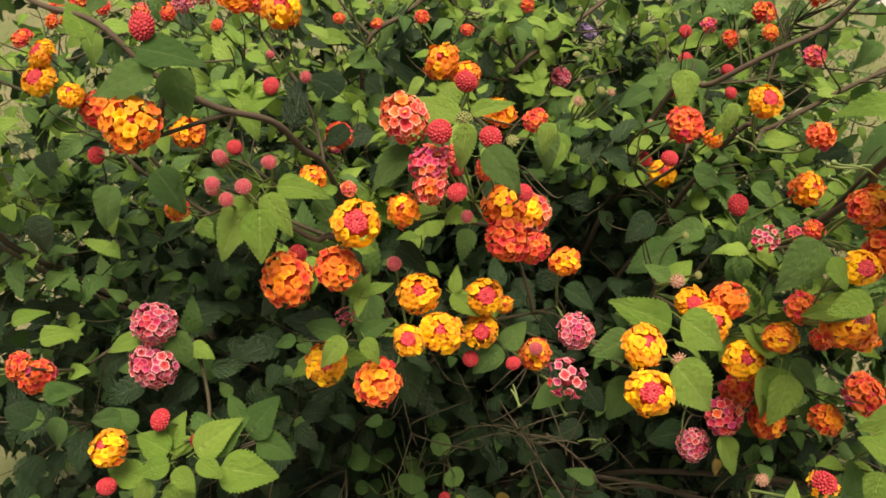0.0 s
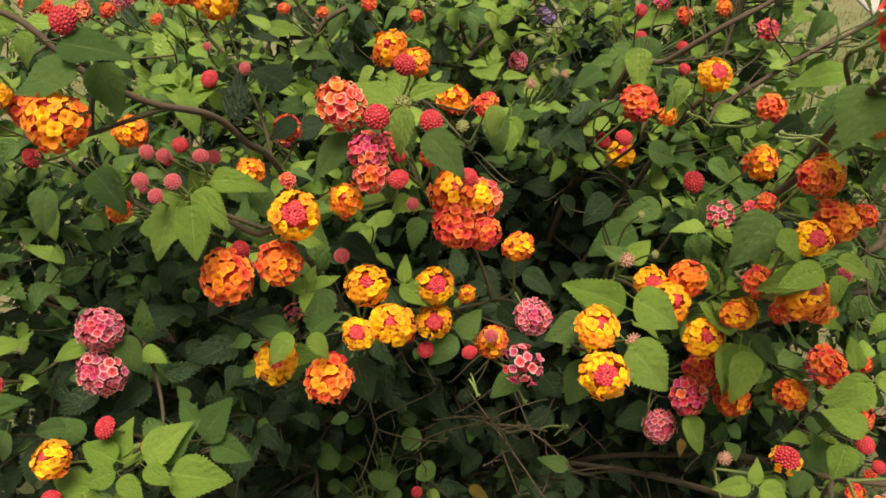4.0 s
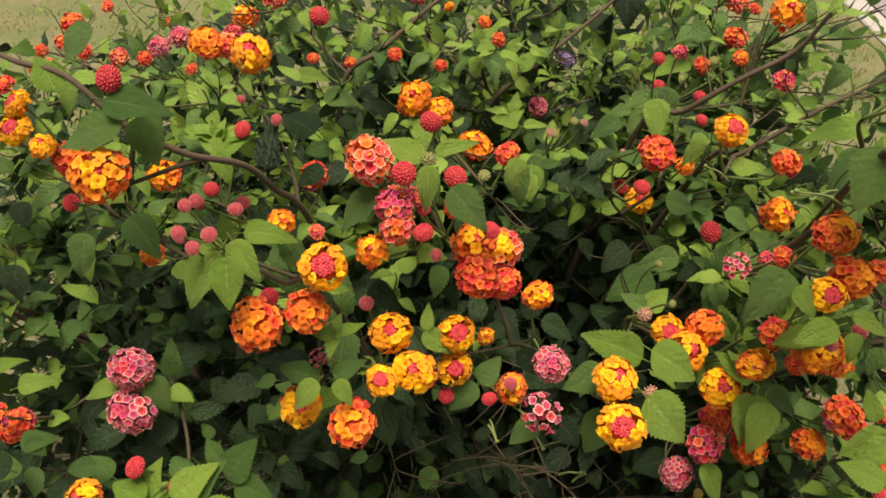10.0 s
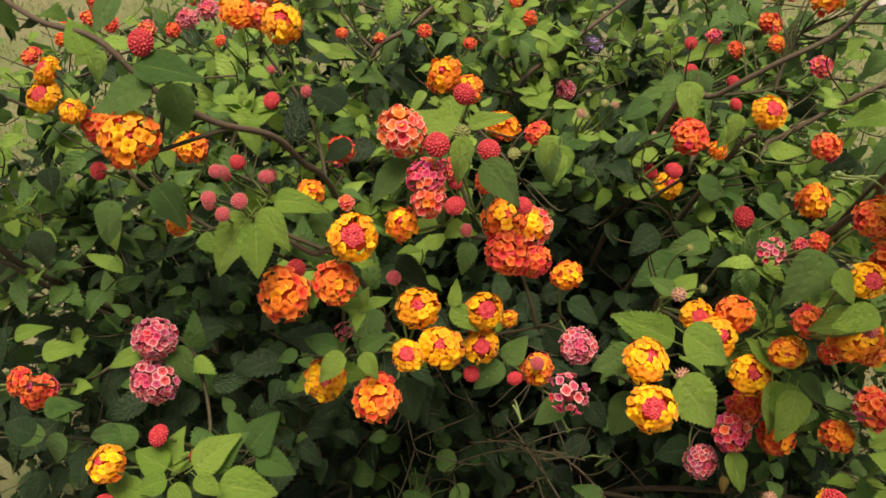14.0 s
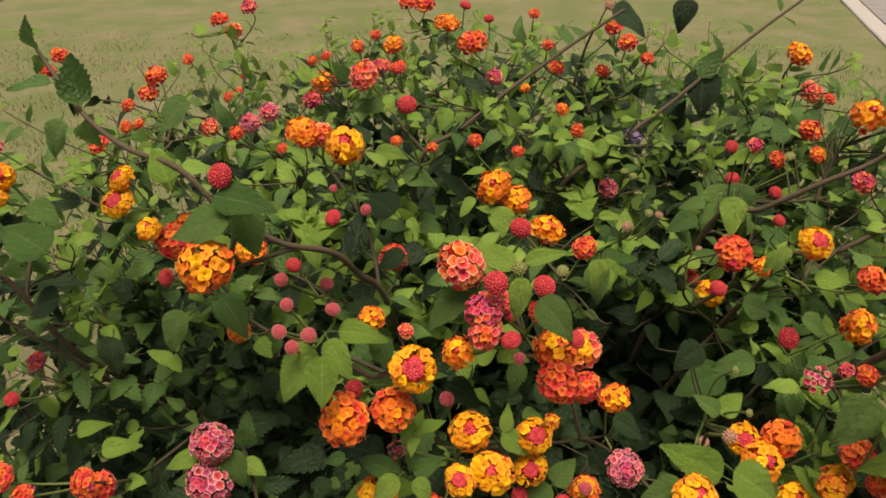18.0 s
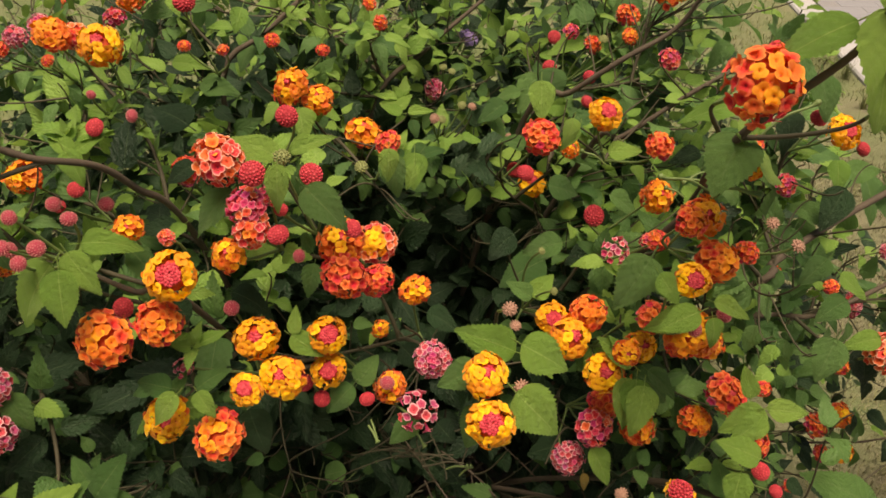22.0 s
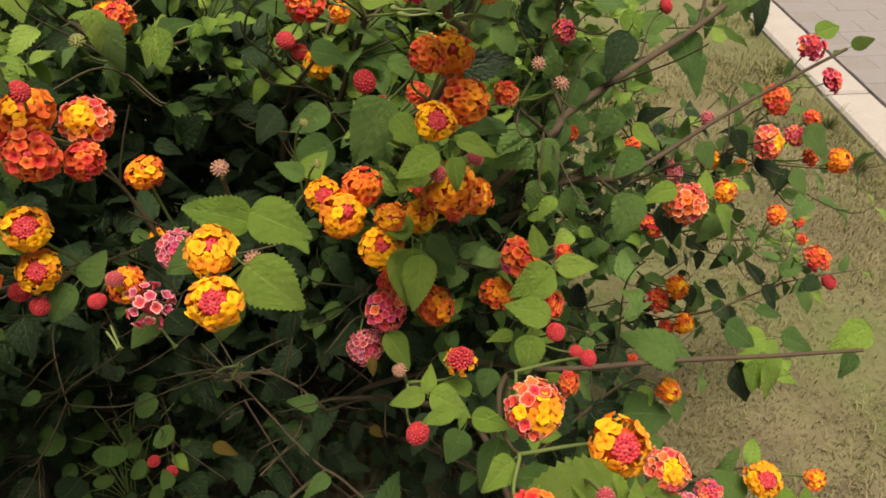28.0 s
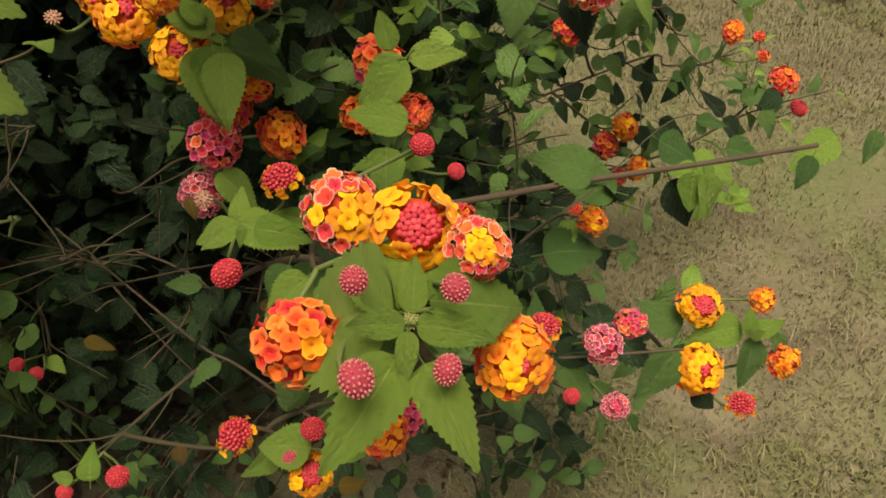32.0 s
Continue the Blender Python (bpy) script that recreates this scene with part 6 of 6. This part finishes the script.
for k in range(420):
    tip = Vector((rg_fill.triangular(0.42, 0.45, 0.95), rg_fill.uniform(0.5, 1.05), rg_fill.uniform(0.14, 0.72)))
    if tip.z > 0.95 - 0.55 * tip.x + 0.2 * tip.y or tip.z < 0.55 * (tip.x - 0.4) or (tip.x > 0.58 and k % 3):
        continue
    axis = (Vector((0.7, -0.3, 0.3)) + Vector(rg_fill.normal(0, 0.3, 3))).normalized()
    line = shoot_line(tip, axis, rg_fill, False)
    fill_lines.append(line)
    # darker leaf set low down, shade under the shrub put into its colour
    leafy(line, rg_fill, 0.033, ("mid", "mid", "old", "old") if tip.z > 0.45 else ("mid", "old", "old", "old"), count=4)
for b in [b for b in blossoms if b[1].x > 0.40 and b[1].y > 0.45]:
    for k in range(4 if b[1].x < 0.55 else 1):
        tip = b[1] + Vector((rg_fill.normal(0.01, 0.045), rg_fill.normal(0.02, 0.06), rg_fill.normal(-0.035, 0.035)))
        if tip.z < 0.08:
            continue
        axis = (Vector((0.45, -0.3, 0.5)) + Vector(rg_fill.normal(0, 0.3, 3))).normalized()
        line = shoot_line(tip, axis, rg_fill, False)
        fill_lines.append(line)
        leafy(line, rg_fill, 0.033, ("new", "mid", "mid", "mid"), 0.032, 5)
for k in range(110):
    if k < 50:
        tip = Vector((rg_fill.uniform(0.3, 0.62), rg_fill.uniform(0.36, 0.62), rg_fill.uniform(0.06, 0.36)))
    else:
        tip = Vector((rg_fill.uniform(-0.25, 0.38), rg_fill.uniform(0.34, 0.64), rg_fill.uniform(0.06, 0.30)))
    axis = (Vector((0.2, -0.5, 0.5)) + Vector(rg_fill.normal(0, 0.4, 3))).normalized()
    line = shoot_line(tip, axis, rg_fill, False)
    fill_lines.append(line[:6])
    # mostly the dark green: shade at the shrub's foot painted by leaf colour
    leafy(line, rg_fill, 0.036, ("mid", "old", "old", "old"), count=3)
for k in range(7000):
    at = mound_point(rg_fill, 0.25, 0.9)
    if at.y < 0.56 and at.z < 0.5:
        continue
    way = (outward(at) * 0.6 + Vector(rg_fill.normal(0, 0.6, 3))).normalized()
    # inner leaves all take the green with shade painted in
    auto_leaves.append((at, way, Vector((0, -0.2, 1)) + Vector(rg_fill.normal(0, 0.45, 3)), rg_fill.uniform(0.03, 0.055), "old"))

v, f, u, s = joined([(*tube(l, 0.0007, 0.0011, 4), 0) for l in fill_lines])
tagged(part("twig", mesh_of("twig", v, f, [SHOOT], u), shrub, TO_SHRUB, "thin brown leafy twigs"), kind="stuff")


def leaf_pose(at, way, face, length):
    y = Vector(way).normalized()
    z = Vector(face) - y * y.dot(Vector(face))
    if z.length < 1e-3:
        z = y.orthogonal()
    z.normalize()
    m = Matrix((y.cross(z), y, z)).transposed().to_4x4()
    return Matrix.Translation(at + y * 0.2 * length) @ m @ Matrix.Scale(length, 4)


rg_leaf = np.random.default_rng(31)
for base, tip, face, age, wide in placed_leaves:
    way = tip - base
    n = Vector(face) if face else Vector((0.0, -0.45, 0.8))
    m = leaf_pose(base - way * 0.2, way, n, way.length)
    part("leaf", LEAF_MESH[age, int(rg_leaf.integers(6))], shrub, TO_SHRUB @ m @ Matrix.Diagonal((wide, 1, 1, 1)))

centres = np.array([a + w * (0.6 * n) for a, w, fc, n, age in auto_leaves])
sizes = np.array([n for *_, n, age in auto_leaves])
free = clear_of_view(centres, sizes)
thin = rg_leaf.uniform(size=len(auto_leaves)) < 0.65
hollow = [any((q[0] - c).length < r for c, r in HOLLOWS) for q in auto_leaves]
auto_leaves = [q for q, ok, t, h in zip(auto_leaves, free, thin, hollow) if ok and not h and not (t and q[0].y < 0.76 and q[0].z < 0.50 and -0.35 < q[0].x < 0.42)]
auto_leaves.sort(key=lambda q: near_front(q[0]))
single = max(0, 300 - len(placed_leaves))
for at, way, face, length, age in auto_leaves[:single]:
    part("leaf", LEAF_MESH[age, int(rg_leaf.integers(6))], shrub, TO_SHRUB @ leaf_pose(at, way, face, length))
for age, mt in (("new", LEAF_NEW), ("mid", LEAF_MID), ("old", LEAF_OLD_SHADED)):
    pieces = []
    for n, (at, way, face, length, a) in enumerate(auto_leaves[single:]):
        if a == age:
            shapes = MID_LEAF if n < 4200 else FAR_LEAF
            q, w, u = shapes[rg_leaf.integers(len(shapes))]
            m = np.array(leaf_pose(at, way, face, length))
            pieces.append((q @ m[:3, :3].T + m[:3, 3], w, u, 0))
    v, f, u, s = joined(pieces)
    words = {"new": "bright young lantana leaves", "mid": "green toothed lantana leaves", "old": "mature lantana leaves inside the shrub, darkened with painted shade"}
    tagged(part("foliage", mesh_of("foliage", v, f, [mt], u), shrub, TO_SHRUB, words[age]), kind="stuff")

# fallen leaves and bare twigs under the shrub
rg_low = np.random.default_rng(41)
pieces = []
for k in range(3400):
    a, q = rg_low.uniform(0, 6.3), min(0.60, 0.30 * abs(rg_low.normal()) + 0.2 * rg_low.uniform())
    x, y = BASE.x + q * math.cos(a) * 1.1, BASE.y + q * math.sin(a)
    at = Vector((x, y, ground_height(x, y) + 0.004 + 0.01 * rg_low.uniform()))
    m = np.array(leaf_pose(at, Vector((rg_low.normal(), rg_low.normal(), 0.05)), Vector(rg_low.normal(0, 0.3, 3)) + Vector((0, 0, 1)), rg_low.uniform(0.010, 0.026)))
    v, f, u = FAR_LEAF[rg_low.integers(6)]
    pieces.append((v @ m[:3, :3].T + m[:3, 3], f, u, 0))
v, f, u, s = joined(pieces)
tagged(new("leaf_litter", mesh_of("leaf_litter", v, f, [LITTER], u)), "brown fallen leaves on the soil under the shrub", "leaf litter", kind="stuff")
pieces = []
for k in range(18):
    p = Vector((rg_low.uniform(-0.5, 0.5), rg_low.uniform(0.5, 0.95), rg_low.uniform(0.08, 0.5)))
    d = Vector(rg_low.normal(0, 1, 3)).normalized() * rg_low.uniform(0.04, 0.13)
    pieces.append((*tube(smooth_line([p - d, p + Vector(rg_low.normal(0, 0.012, 3)), p + d], 4), 0.0006, 0.0014, 4), 0))
v, f, u, s = joined(pieces)
tagged(part("dry_twig", mesh_of("dry_twig", v, f, [TWIG], u), shrub, TO_SHRUB, "bare dry twigs low in the shrub"), kind="stuff")

# bare stalks with swollen ends
for base, tip in pods:
    way = tip - base
    line = smooth_line([base, base.lerp(tip, 0.4) + Vector((0, 0, 0.1)) * way.length, base.lerp(tip, 0.82), tip], 4)
    v, f, u = tube(line, 0.0013, 0.0013, 6)
    r = np.interp(np.linspace(0, 1, len(line)), [0, 0.7, 0.86, 0.95, 1], [0.0009, 0.0010, 0.0024, 0.0026, 0.0008])
    v = line.repeat(6, 0) + (v - line.repeat(6, 0)) / 0.0013 * r.repeat(6)[:, None]
    # low stalks get the darker stem colour as painted shade inside the shrub
    part("seed_stalk", mesh_of("seed_stalk", v, f, [STALK if base.z > 0.6 else SHOOT], u), shrub, TO_SHRUB, "bare green stalk with a swollen tip")


def weed(at, tall, count, size, seed):
    """A low plant with rounded scalloped leaves on thin stalks."""
    rg = np.random.default_rng(seed)
    plant = tagged(new("weed"), "low weed with rounded scalloped bright green leaves", "plant", "weeds under the shrub")
    plant.location = Vector(at) - Vector((0, 0, tall))
    foot = Vector((0, 0, 0))
    v, f, u = tube(smooth_line([foot, Vector((0.006, 0.004, tall * 0.5)), Vector((0, 0, tall))], 5), 0.0022, 0.0012, 6)
    part("stem", mesh_of("stem", v, f, [STALK], u), plant, Matrix())
    for k in range(count):
        a = k * 2.399
        q = (k + 0.6) / count
        end = Vector((math.cos(a), math.sin(a), 0)) * size * (0.6 + 1.7 * q) + Vector((0, 0, tall - 0.03 * q + 0.012))
        rows, cols = 13, 7
        t, s = np.meshgrid(np.linspace(-1, 1, cols), np.linspace(0, 1, rows))
        half = np.sqrt(np.maximum(0, 1 - (2 * s - 1) ** 2)) * 0.55 * (1 + 0.07 * np.cos(s * 40) * (np.abs(t) > 0.9))
        shape = np.stack([t * half, s, 0.12 * np.abs(t) * half - 0.1 * s**2 + 0.02 * np.cos(9 * s)], -1).reshape(-1, 3)
        i, j = np.meshgrid(np.arange(rows - 1), np.arange(cols - 1), indexing="ij")
        w = np.stack([i * cols + j, i * cols + j + 1, (i + 1) * cols + j + 1, (i + 1) * cols + j], -1).reshape(-1, 4)
        u = np.stack([(t + 1) / 2, s], -1).reshape(-1, 2)
        m = leaf_pose(end, Vector((math.cos(a), math.sin(a), 0.25)), Vector((rg.normal(0, 0.2), -0.4, 1)), size * rg.uniform(0.8, 1.15))
        blade = part("leaf", mesh_of("leaf", shape, w, [LEAF_MID if q < 0.7 else LEAF_OLD_SHADED], u), plant, m)
        v, f, u = tube(smooth_line([Vector((0, 0, tall * 0.75)), end * 0.5 + Vector((0, 0, tall * 0.42)), end], 4), 0.0008, 0.0006, 4)
        part("leaf_stalk", mesh_of("leaf_stalk", v, f, [STALK], u), plant, Matrix())


for seed, (top, tall, count, size) in enumerate(WEEDS):
    weed(top, tall, count, size, seed + 1)


def grass_tuft(x, y, tall, count, seed):
    """A tuft of bent tapering blades from one foot."""
    rg = np.random.default_rng(seed)
    pieces = []
    for k in range(count):
        a, lean = rg.uniform(0, 6.3), rg.uniform(0.1, 0.9)
        h = tall * rg.uniform(0.45, 1.0)
        go, up = np.array((math.cos(a), math.sin(a), 0)), np.array((0, 0, 1.0))
        side = np.array((-math.sin(a), math.cos(a), 0)) * rg.uniform(0.0009, 0.0018)
        foot = go * rg.uniform(0, 0.018)
        rows = [(foot + go * h * lean * s * s + up * h * s * (1 - 0.25 * lean * s), 1 - 0.9 * s) for s in np.linspace(0, 1, 5)]
        v = np.array([q + side * w * e for q, w in rows for e in (-1, 1)])
        f = np.array([(2 * i, 2 * i + 1, 2 * i + 3, 2 * i + 2) for i in range(4)])
        pieces.append((v, f, np.tile([0.5, 0.5], (len(v), 1)), int(rg.integers(3))))
    v, f, u, s = joined(pieces)
    tuft = tagged(new("grass_tuft", mesh_of("grass_tuft", v, f, [GREEN_GRASS, OLIVE_GRASS, DUSTY_GRASS], u, s)), "tuft of green grass growing beside the pale kerb", "grass", "grass tufts along the kerb")
    tuft.location = (x, y, ground_height(x, y) - 0.003)


for n, (y, off, tall, count) in enumerate(((3.1, 0.05, 0.10, 60), (2.75, 0.06, 0.13, 70), (2.45, 0.09, 0.11, 60), (2.15, 0.05, 0.09, 50), (1.85, 0.08, 0.10, 55), (1.50, 0.07, 0.09, 60), (1.28, 0.10, 0.11, 70))):
    grass_tuft(kerb_x(y) - off, y, tall, count, 60 + n)
